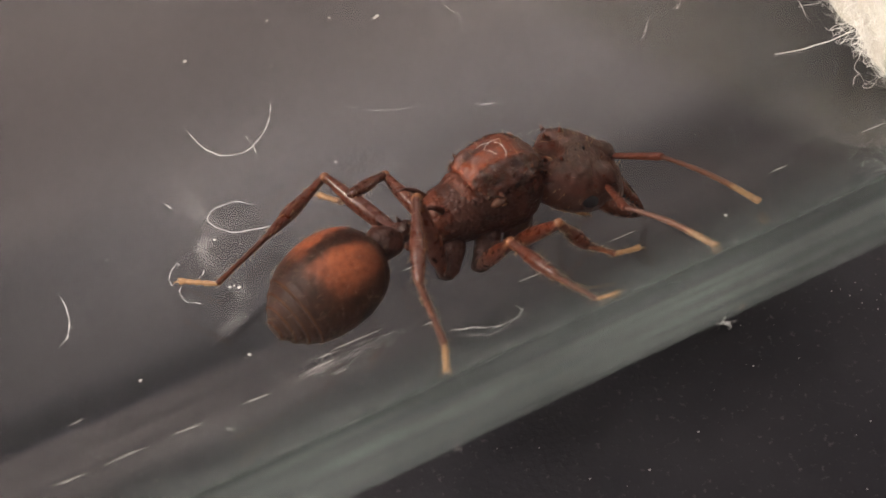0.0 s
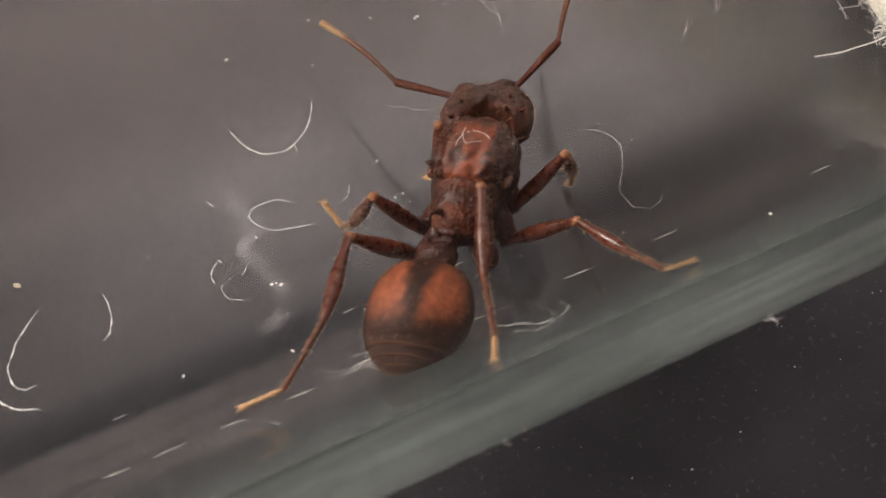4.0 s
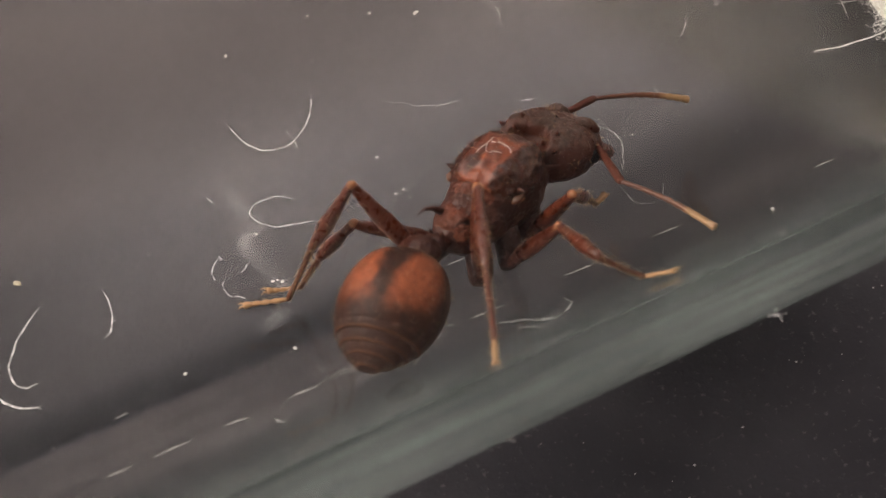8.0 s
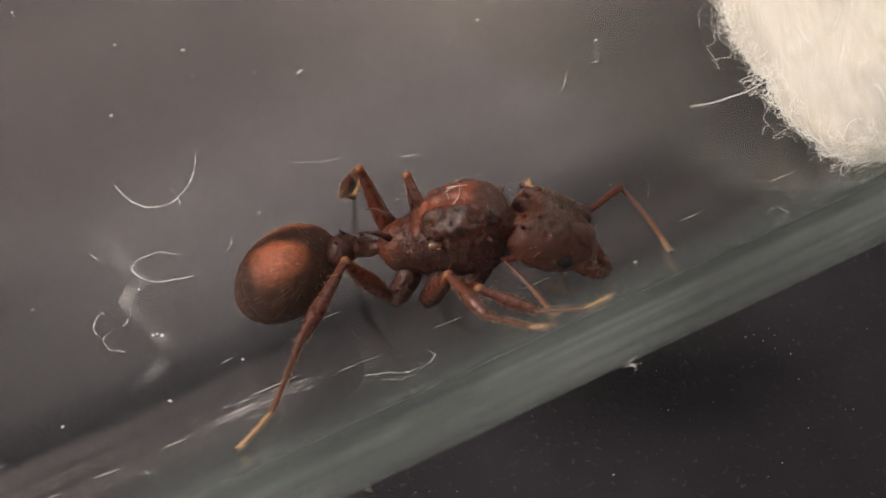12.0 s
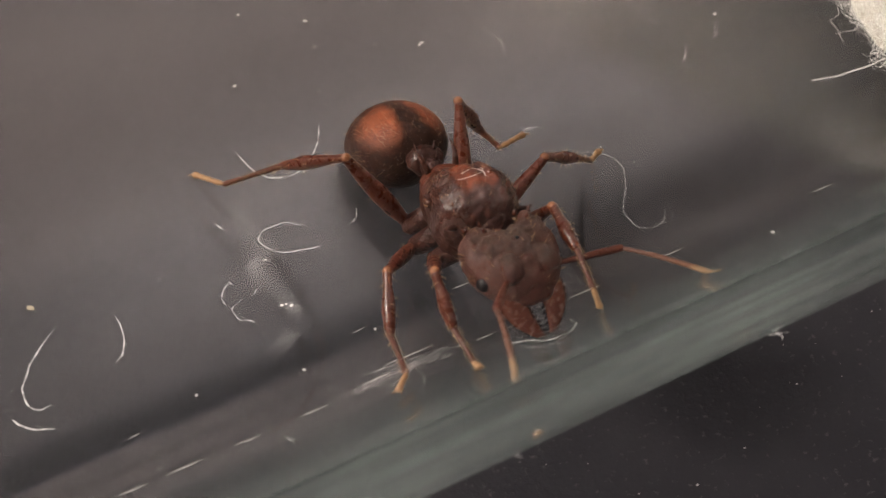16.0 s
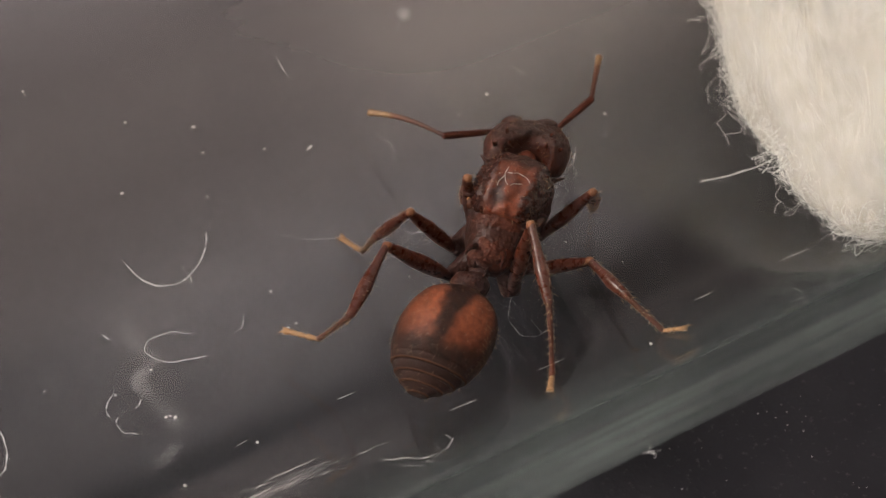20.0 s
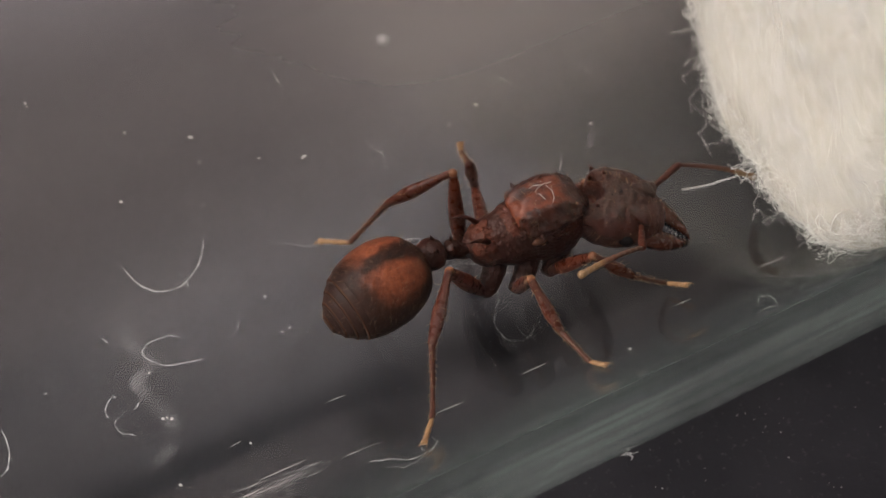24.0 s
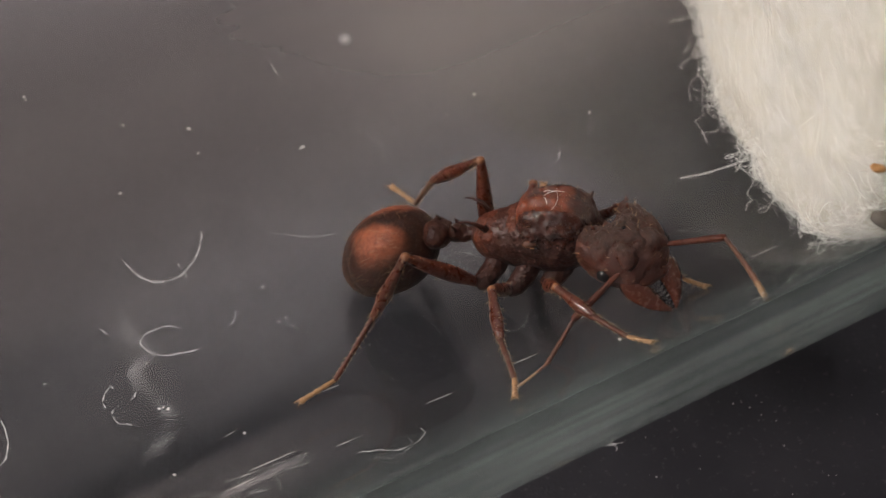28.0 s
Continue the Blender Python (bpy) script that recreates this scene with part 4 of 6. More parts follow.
    for s in (1, -1):
        bm = sweep(bmesh.new(), [(-.92, .26 * s, 1.92), (-1.08, .32 * s, 2.12), (-1.25, .35 * s, 2.22), (-1.42, .36 * s, 2.22)], .065, 8, lambda t: 1 - .85 * t)
        part("spine", bm, SHELL, ant, "curved dark spine")
        part("spine", cone_to(bmesh.new(), (.85, .50 * s, 1.85), (1.0, .84 * s, 1.98), .10, 8), SHELL, ant)
        part("spine", cone_to(bmesh.new(), (.05, .58 * s, 2.02), (.0, .80 * s, 2.12), .10, 8), SHELL, ant)
        part("wing_scar", roughen(ball(bmesh.new(), (-.04, .66 * s, 1.92), (.15, .09, .10), 14, 10), .03, 9), WART, ant, "dark glossy wing scar")
        part("tegula", ball(bmesh.new(), (.02, .735 * s, 1.90), (.05, .03, .03), 10, 6), JOINT, ant, "small pale wing stump")
        for leg in HIPS:
            x, y, z = HIPS[leg]
            bm = sweep(bmesh.new(), [(x + .42, (y - .36) * s, z + .50), (x + .30, (y - .20) * s, z + .28), (x + .10, (y - .03) * s, z + .05), (x, y * s, z - .01), (x - .05, (y + .03) * s, z - .03)], .24, 14, lambda t: 1.0 - 0.5 * t * t)
            part("coxa", roughen(bm, .02, 5), SHELL, ant)


build_body()


def build_head():
    bm = loft(bmesh.new(), ring_line([(-.10, 0, .02, .40, .24), (-.04, 0, .05, .62, .42), (.12, 0, .05, .76, .53), (.4, 0, .03, .82, .58), (.7, 0, .0, .815, .58),
                                      (.98, 0, -.04, .745, .53), (1.2, 0, -.09, .62, .44), (1.38, 0, -.14, .52, .36), (1.5, 0, -.18, .34, .22), (1.54, 0, -.2, .14, .08)], 7), 96, 2.5)
    for v in bm.verts:
        y, x = abs(v.co.y) / MM, v.co.x / MM
        if x < 0.7 and y < 0.46:
            v.co.x += 0.40 * MM * (1 - (y / 0.46) ** 2) * max(0, 0.6 - x) / 0.7
    roughen(bm, .03, 4.0)
    bm.normal_update()
    for v in bm.verts:   # crust on the top
        p = v.co / MM
        over = min(max((p.z - .28 + .2 * noise.noise(p * 2)) / .2, 0.0), 1.0)
        v.co += v.normal * (MM * over * (.035 * noise.noise(p * 8.0) + .022 * noise.noise(p * 16.0) + .01))
    head = part("head", bm, HEAD_SHELL, ant, "dark rough heart-shaped head")
    stuff(part("hairs", bristles(head, 90, .10, .008, 22, lambda p, n: n.z > -.2), HAIR, head))
    part("neck", loft(bmesh.new(), [(-.24, 0, 0, .16, .16), (.1, 0, .02, .2, .2), (.25, 0, .02, .2, .2)], 16), BACK, head)
    part("clypeus", roughen(loft(bmesh.new(), ring_line([(1.15, 0, .02, .34, .26), (1.35, 0, -.06, .36, .24), (1.52, 0, -.14, .34, .16), (1.6, 0, -.18, .25, .06)]), 20), .02, 5), HEAD_SHELL, head)
    for x, y in ((.50, .12), (.50, -.12), (.62, 0)):
        part("ocellus", ball(bmesh.new(), (x, y, .585), (.05, .05, .035), 10, 6), EYE, head, "small glossy simple eye")
    for s in (1, -1):
        part("eye", ball(bmesh.new(), (.92, .745 * s, -.02), (.15, .09, .14), 20, 12), EYE, head, "black compound eye")
        bm = loft(bmesh.new(), ring_line([(.74, .26 * s, .42, .05, .05), (.92, .29 * s, .43, .16, .13), (1.10, .33 * s, .39, .20, .14), (1.24, .36 * s, .32, .18, .12), (1.32, .37 * s, .26, .10, .06)]), 12)
        part("frontal_lobe", roughen(bm, .035, 6), HEAD_SHELL, head)
        for x, y, z, tx, ty, tz in ((.0, .62, .38, -.08, .68, .46), (.25, .42, .55, .21, .45, .65), (.0, .34, .42, -.04, .35, .52)):
            part("spine", cone_to(bmesh.new(), (x, y * s, z), (tx, ty * s, tz), .05, 7), LEG_SHELL, head)
        bm = loft(bmesh.new(), ring_line([(1.16, .34 * s, -.17, .25, .24), (1.40, .38 * s, -.25, .26, .21), (1.66, .35 * s, -.37, .225, .16), (1.90, .26 * s, -.50, .165, .12), (2.10, .15 * s, -.61, .095, .08), (2.21, .05 * s, -.68, .03, .03)]), 20)
        mandible = part("mandible", bm, JAW, head, "dark reddish brown toothed jaw")
        for k in range(6):
            q = k / 5
            a = Vector((1.64 + .50 * q, (.14 - .09 * q) * s, -.37 - .27 * q))
            part("tooth", cone_to(bmesh.new(), a, a + Vector((.03, -.09 * s, -.02)), .035, 5), EYE, mandible)
    return head


head = build_head()


def build_petiole():
    bm = loft(bmesh.new(), ring_line([(.06, 0, .0, .14, .14), (-.1, 0, .0, .13, .13), (-.25, 0, .03, .19, .20), (-.38, 0, .04, .20, .21), (-.5, 0, .0, .13, .13)]), 16)
    petiole = part("petiole", roughen(bm, .04, 5), SHELL, ant)
    bm = loft(bmesh.new(), ring_line([(-.46, 0, .0, .12, .12), (-.56, 0, .02, .28, .24), (-.72, 0, .04, .36, .30), (-.88, 0, .02, .33, .27), (-1.0, 0, .0, .22, .2)]), 18)
    part("postpetiole", roughen(bm, .05, 4), SHELL, petiole)
    for s in (1, -1):
        part("spine", cone_to(bmesh.new(), (-.32, .10 * s, .18), (-.38, .14 * s, .36), .05, 6), SHELL, petiole)
        part("spine", cone_to(bmesh.new(), (-.70, .16 * s, .26), (-.76, .20 * s, .42), .05, 6), SHELL, petiole)
    return petiole


petiole = build_petiole()


def build_gaster():
    bm = loft(bmesh.new(), ring_line([(.03, 0, .0, .18, .18), (-.05, 0, .0, .40, .38), (-.22, 0, .0, .67, .62), (-.5, 0, -.02, .85, .80), (-.85, 0, -.05, .95, .89), (-1.20, 0, -.08, .955, .89), (-1.45, 0, -.11, .915, .85), (-1.62, 0, -.13, .86, .795), (-1.70, 0, -.14, .80, .73)], 6), 64)
    gaster = part("gaster", roughen(bm, .008, 9), GASTER, ant, "round orange gaster with a dark stripe")
    stuff(part("hairs", bristles(gaster, 460, .095, .0030, 31, lambda p, n: n.z > -.3, .5), HAIR, gaster))
    edges = [(-1.60, .83), (-1.79, .71), (-1.97, .56), (-2.13, .38), (-2.27, .15)]
    for i, ((x0, r0), (x1, r1)) in enumerate(zip(edges, edges[1:])):
        dz = -.13 - (-1.62 - x0) * .15
        bm = loft(bmesh.new(), ring_line([(x0 + .1, 0, dz, r0 - .05, r0 * .92 - .05), (x0, 0, dz, r0 + .01, r0 * .92), ((x0 + x1) / 2, 0, dz - .02, (r0 + r1) / 2 + .06, .92 * (r0 + r1) / 2 + .05), (x1 + .01, 0, dz - .03, r1 + .075, r1 * .92 + .07), (x1 - .02, 0, dz - .03, r1 + .04, r1 * .92 + .035), (x1 - .03, 0, dz - .03, r1 - .03, r1 * .92 - .03)], 4), 44)
        ring = part("gaster_ring", roughen(bm, .008, 8), BANDS, gaster)
        stuff(part("hairs", bristles(ring, 40, .08, .0035, 40 + i, lambda p, n: n.z > -.4, .7), HAIR, ring))
        bm = loft(bmesh.new(), [(x1 + .022, 0, dz - .028, r1 + .070, r1 * .92 + .067), (x1 + .004, 0, dz - .029, r1 + .080, r1 * .92 + .076), (x1 - .016, 0, dz - .03, r1 + .060, r1 * .92 + .056)], 44)
        part("pale_rim", bm, RIM, ring, "pale rim of a gaster ring")
    for ob in [gaster] + gaster.children_recursive:
        ob.data.transform(Matrix.Scale(0.955, 4))
    return gaster


gaster = build_gaster()


def build_leg(side, which):
    lf, lt, ls, lp = LENGTHS[which]
    k = 1.12 if which == "hind" else 1.0
    bm = loft(bmesh.new(), ring_line([(-.04, 0, 0, .07, .07), (.1, 0, 0, .09, .10), (lf * .35, 0, .0, .135 * k, .15 * k), (lf * .65, 0, 0, .125 * k, .135 * k), (lf * .92, 0, 0, .085, .095), (lf, 0, 0, .08, .085), (lf + .05, 0, 0, .03, .03)], 3), 14)
    femur = part("femur", roughen(bm, .012, 5), LEG_SHELL, ant)
    part("knee", ball(bmesh.new(), (lf - .01, 0, .01), (.085, .088, .092), 12, 8), KNEE, femur, "paler knee joint")
    stuff(part("hairs", bristles(femur, 40, .07, .005, 51, lean=-.4), HAIR, femur))
    bm = loft(bmesh.new(), ring_line([(-.05, 0, 0, .04, .04), (.03, 0, 0, .075, .08), (lt * .25, 0, 0, .085, .09), (lt * .6, 0, 0, .12 * k, .13 * k), (lt * .85, 0, 0, .10, .11), (lt, 0, 0, .075, .08), (lt + .03, 0, 0, .03, .03)], 3), 14)
    tibia = part("tibia", roughen(bm, .012, 5), LEG_SHELL, ant)
    stuff(part("hairs", bristles(tibia, 64, .08, .0055, 52, lean=-.6), HAIR, tibia))
    rings = [(-.04, 0, 0, .05, .05), (.04, 0, 0, .06, .062), (ls * .3, 0, 0, .052, .055), (ls * .7, 0, 0, .045, .048), (ls - .05, 0, 0, .056, .056), (ls + .02, 0, 0, .03, .03)]
    tarsus = part("tarsus", roughen(loft(bmesh.new(), ring_line(rings, 4), 10), .006, 9), TARSUS, ant, "thin dark brown tarsus")
    stuff(part("hairs", bristles(tarsus, 110, .065, .005, 53, lean=-.7), HAIR, tarsus))
    part("spur", cone_to(bmesh.new(), (.02, .03, -.02), (.16, .09, -.07), .02), TARSUS, tarsus)
    rings, cuts = [(-.03, 0, 0, .03, .03)], (0, .36, .58, .78, 1.0)
    for a, c in zip(cuts, cuts[1:]):
        r = .050 + (.012 if c == 1.0 else 0)
        rings += [(lp * a + .015, 0, 0, r * .72, r * .72), (lp * (a * .6 + c * .4), 0, 0, r * .95, r * .95), (lp * c - .035, 0, 0, r * 1.2, r * 1.1), (lp * c - .005, 0, 0, r * .8, r * .8)]
    foot = part("foot", loft(bmesh.new(), rings, 10), FOOT, ant, "pale yellowish jointed foot")
    stuff(part("hairs", bristles(foot, 44, .06, .005, 54, lean=-.7), HAIR, foot))
    for s in (1, -1):
        bm = sweep(bmesh.new(), [(lp - .03, .02 * s, 0), (lp + .05, .06 * s, .02), (lp + .10, .08 * s, -.03)], .02, 5, lambda t: 1 - .8 * t)
        part("claw", bm, FOOT, foot)
    return femur, tibia, tarsus, foot


def build_antenna(side):
    bm = loft(bmesh.new(), ring_line([(-.03, 0, 0, .05, .05), (.05, 0, 0, .045, .045), (.3, 0, .0, .055, .055), (SCAPE * .8, 0, 0, .075, .075), (SCAPE, 0, 0, .07, .07), (SCAPE + .03, 0, 0, .03, .03)]), 12)
    scape = part("scape", bm, SCAPE_SHELL, head)
    rings = [(-.03, 0, 0, .03, .03)]
    n = 10
    for i in range(n):
        a, b = FUNICULUS * (i / n) ** .93, FUNICULUS * ((i + 1) / n) ** .93
        r = .045 + .025 * i / n + (.008 if i == n - 1 else 0)
        rings += [(a + .015, 0, 0, r * .8, r * .8), ((a + b) / 2, 0, 0, r, r), (b - .03, 0, 0, r * 1.05, r * 1.05), (b - .005, 0, 0, r * (.78 if i < n - 1 else .3), r * (.78 if i < n - 1 else .3))]
    rings = [(x, 0, .10 * math.sin(math.pi * min(max(x / FUNICULUS, 0), 1)), w, h) for x, y, z, w, h in rings]
    funiculus = part("funiculus", loft(bmesh.new(), rings, 10), FUNICLE, head)
    return scape, funiculus


SIDES = {"left": 1, "right": -1}
legs = {(s, w): build_leg(s, w) for s in SIDES for w in HIPS}
antennae = {s: build_antenna(s) for s in SIDES}


# ---------------------------------------------------------------- movement
def stand(x, around, lift, heading, pitch, roll):
    """The ant's pose on the tube's inner wall: mm along the tube, degrees round it from the bottom, mm above it, and its turn."""
    a = radians(around)
    o = Vector((x, (WALL_R - lift) * math.sin(a), AXIS_Z - (WALL_R - lift) * math.cos(a)))
    a += LEAN
    up, across = Vector((0, -math.sin(a), math.cos(a))), Vector((0, math.cos(a), math.sin(a)))
    m = Matrix((Vector((1, 0, 0)), across, up)).transposed().to_4x4()
    return Matrix.Translation(o * MM) @ m @ pose(0, 0, 0, 0, 0, heading) @ pose(0, 0, 0, 0, -pitch, 0) @ pose(0, 0, 0, roll, 0, 0)


def turn(yaw, pitch):
    return pose(0, 0, 0, 0, 0, yaw) @ pose(0, 0, 0, 0, -pitch, 0)


def step(x, around, lift):
    """A point on the tube's inner wall or lifted from it, in metres."""
    a = radians(around)
    return Vector((x, (WALL_R - lift) * math.sin(a), AXIS_Z - (WALL_R - lift) * math.cos(a))) * MM


def aim(azimuth, elevation):
    a, e = radians(azimuth), radians(elevation)
    return Vector((math.cos(e) * math.cos(a), math.cos(e) * math.sin(a), math.sin(e)))


def between(rows, t):
    """The two rows round t and the eased share of the way between them."""
    for a, b in zip(rows, rows[1:]):
        if a[0] <= t <= b[0]:
            u = (t - a[0]) / (b[0] - a[0])
            return a, b, u * u * (3 - 2 * u)
    return (rows[-1], rows[-1], 0.0) if t > rows[-1][0] else (rows[0], rows[0], 0.0)


def pose_at(rows, t):
    a, b, u = between(rows, t)
    return Matrix.LocRotScale(a[1].translation.lerp(b[1].translation, u), a[1].to_quaternion().slerp(b[1].to_quaternion(), u), None)


def along(start, end, up):
    """A pose at start whose x points to end."""
    x = (end - start).normalized()
    y = up.cross(x).normalized()
    return Matrix.Translation(start) @ Matrix((x, y, x.cross(y))).transposed().to_4x4()


def reach_of(p):
    """How far a point is from the tube's axis."""
    return Vector((0, p.y, p.z - AXIS_Z * MM)).length


def motions():
    ant_rows = [
        (0, stand(-0.02, -26.9, 0.17, 3.8, -4.0, -15.0)),
        (1, stand(0.10, -26.0, 0.19, -0.5, -2.4, -14.8)),
        (2, stand(-0.02, -16.9, 0.18, 25.9, -3.2, -13.6)),
        (2.5, stand(-0.33, -16.7, 0.20, 38.4, -4.9, -13.3)),
        (3, stand(-0.26, -16.6, 0.23, 41.1, -5.3, -12.9)),
        (6, stand(-0.74, -17.7, 0.30, 59.5, -11.7, -12.4)),
        (7, stand(-0.73, -17.7, 0.27, 58.7, -11.4, -12.4)),
        (7.5, stand(-0.42, -19.9, 0.21, 48.2, -11.2, -12.8)),
        (8, stand(-0.59, -24.7, 0.22, 25.2, -6.3, -13.6)),
        (8.5, stand(0.19, -27.1, 0.22, 5.1, -4.2, -13.8)),
        (9, stand(2.70, -26.1, 0.18, -1.2, -4.9, -13.0)),
        (10, stand(2.68, -31.3, 0.17, -3.4, -2.9, -12.8)),
        (11, stand(3.14, -27.9, 0.05, -5.7, 0.9, -10.7)),
        (11.5, stand(2.91, -27.6, 0.24, -11.5, 6.9, -12.0)),
        (12, stand(1.05, -32.6, 0.12, -35.3, 15.2, -10.7)),
        (14.5, stand(-0.41, -27.4, 0.31, -87.8, 25.0, -7.5)),
        (15, stand(-1.09, -21.0, 0.21, -98.9, 25.0, -5.5)),
        (16, stand(-0.90, -18.8, 0.21, -94.4, 25.3, -4.5)),
        (16.5, stand(0.48, -14.2, 0.10, -50.2, 20.0, -4.8)),
        (17, stand(2.17, -16.1, 0.12, -19.6, 11.5, -5.8)),
        (17.5, stand(3.85, -9.1, 0.14, -2.6, 6.8, -7.5)),
        (18, stand(4.38, -6.3, 0.15, 6.5, 4.2, -8.5)),
        (19, stand(4.36, -6.0, 0.15, 16.2, 0.1, -10.8)),
        (19.5, stand(3.24, -6.7, 0.19, 38.4, -2.3, -12.4)),
        (20, stand(3.25, -5.4, 0.20, 41.5, -4.5, -12.9)),
        (21, stand(5.58, 1.2, 0.15, 19.3, 0.9, -12.2)),
        (21.5, stand(5.80, 1.5, 0.13, 21.6, 0.7, -12.1)),
        (23.5, stand(4.17, -8.7, 0.13, 10.6, 3.8, -13.5)),
        (24, stand(3.69, -11.5, 0.21, -6.3, 4.1, -15.6)),
        (25, stand(3.84, -14.4, 0.16, -17.0, 3.8, -15.1)),
        (26, stand(3.74, -12.5, 0.13, -13.7, 5.9, -15.0)),
        (27, stand(3.82, -18.4, 0.11, -27.2, 9.3, -14.1)),
        (28, stand(3.70, -19.9, 0.21, -36.7, 13.2, -13.5)),
    ]
    head_rows = [
        (0, turn(-33.0, -17.9)),
        (1, turn(-28.0, -15.4)),
        (2, turn(20.7, -30.2)),
        (2.5, turn(20.0, -25.8)),
        (3, turn(16.8, -22.7)),
        (6, turn(17.2, -20.3)),
        (7, turn(7.4, -17.9)),
        (7.5, turn(2.6, -20.5)),
        (8, turn(-11.6, -11.9)),
        (8.5, turn(-23.1, -13.5)),
        (9, turn(-10.7, -15.9)),
        (10, turn(-16.5, -14.4)),
        (11, turn(-1.8, -19.3)),
        (11.5, turn(-7.7, -28.2)),
        (12, turn(7.3, -33.9)),
        (14.5, turn(-21.7, -14.1)),
        (15, turn(-21.0, -20.1)),
        (16, turn(5.2, -13.5)),
        (16.5, turn(19.9, -26.8)),
        (17, turn(15.9, -23.3)),
        (17.5, turn(-7.0, -19.2)),
        (18, turn(6.5, -27.0)),
        (19, turn(12.4, -34.0)),
        (19.5, turn(10.4, -34.7)),
        (20, turn(12.3, -33.4)),
        (21, turn(-14.6, -13.9)),
        (21.5, turn(-16.8, -14.3)),
        (23.5, turn(-28.5, -8.4)),
        (24, turn(-33.2, -4.5)),
        (25, turn(-30.6, -6.6)),
        (26, turn(-9.6, -9.6)),
        (27, turn(-32.6, -2.3)),
        (28, turn(-42.6, -6.3)),
    ]
    petiole_rows = [
        (0, turn(7.2, -3.0)),
        (1, turn(7.9, -0.1)),
        (2, turn(-4.5, -15.4)),
        (2.5, turn(-5.0, -24.4)),
        (3, turn(-5.0, -20.4)),
        (6, turn(-5.0, -27.6)),
        (7, turn(-3.0, -26.9)),
        (7.5, turn(-0.2, -28.5)),
        (8, turn(-0.1, -22.3)),
        (8.5, turn(4.8, -7.1)),
        (9, turn(3.6, -2.3)),
        (10, turn(4.9, -7.1)),
        (11, turn(5.4, -11.7)),
        (11.5, turn(3.6, -3.0)),
        (12, turn(-4.7, 1.5)),
        (14.5, turn(-3.9, -0.7)),
        (15, turn(-7.3, 2.7)),
        (16, turn(-9.1, 6.8)),
        (16.5, turn(-10.7, -1.4)),
        (17, turn(-4.9, -7.2)),
        (17.5, turn(-1.1, -20.6)),
        (18, turn(-4.8, -21.2)),
        (19, turn(-3.3, -24.3)),
        (19.5, turn(-6.9, -31.7)),
        (20, turn(-6.2, -33.7)),
        (21, turn(-4.5, -27.9)),
        (21.5, turn(-1.8, -29.2)),
        (23.5, turn(-0.7, -15.0)),
        (24, turn(-3.2, -8.5)),
        (25, turn(-4.9, -5.7)),
        (26, turn(-3.3, -1.8)),
        (27, turn(-2.3, 4.2)),
        (28, turn(-3.5, 6.3)),
    ]
    gaster_rows = [
        (0, turn(3.5, 12.6)),
        (1, turn(13.0, 16.0)),
        (2, turn(14.7, 9.5)),
        (2.5, turn(9.4, 11.7)),
        (3, turn(4.5, 14.1)),
        (6, turn(-6.4, 12.9)),
        (7, turn(-3.9, 11.7)),
        (7.5, turn(-5.0, 2.3)),
        (8, turn(13.8, 14.5)),
        (8.5, turn(10.7, 21.3)),
        (9, turn(6.8, 20.7)),
        (10, turn(8.9, 18.3)),
        (11, turn(10.0, 16.3)),
        (11.5, turn(7.1, 16.0)),
        (12, turn(0.1, 16.8)),
        (14.5, turn(15.4, 12.0)),
        (15, turn(11.8, 5.6)),
        (16, turn(6.9, 5.9)),
        (16.5, turn(-3.0, 11.9)),
        (17, turn(2.6, 11.3)),
        (17.5, turn(-1.1, -0.4)),
        (18, turn(-3.4, -3.7)),
        (19, turn(-7.1, -2.9)),
        (19.5, turn(-1.8, -1.0)),
        (20, turn(-2.9, 5.4)),
        (21, turn(2.9, 1.4)),
        (21.5, turn(0.7, -1.9)),
        (23.5, turn(5.6, 0.9)),
        (24, turn(11.1, 9.2)),
        (25, turn(7.1, 13.6)),
        (26, turn(6.6, 18.7)),
        (27, turn(1.6, 27.8)),
        (28, turn(-4.9, 28.5)),
    ]
    leg_rows, antenna_rows = {}, {}
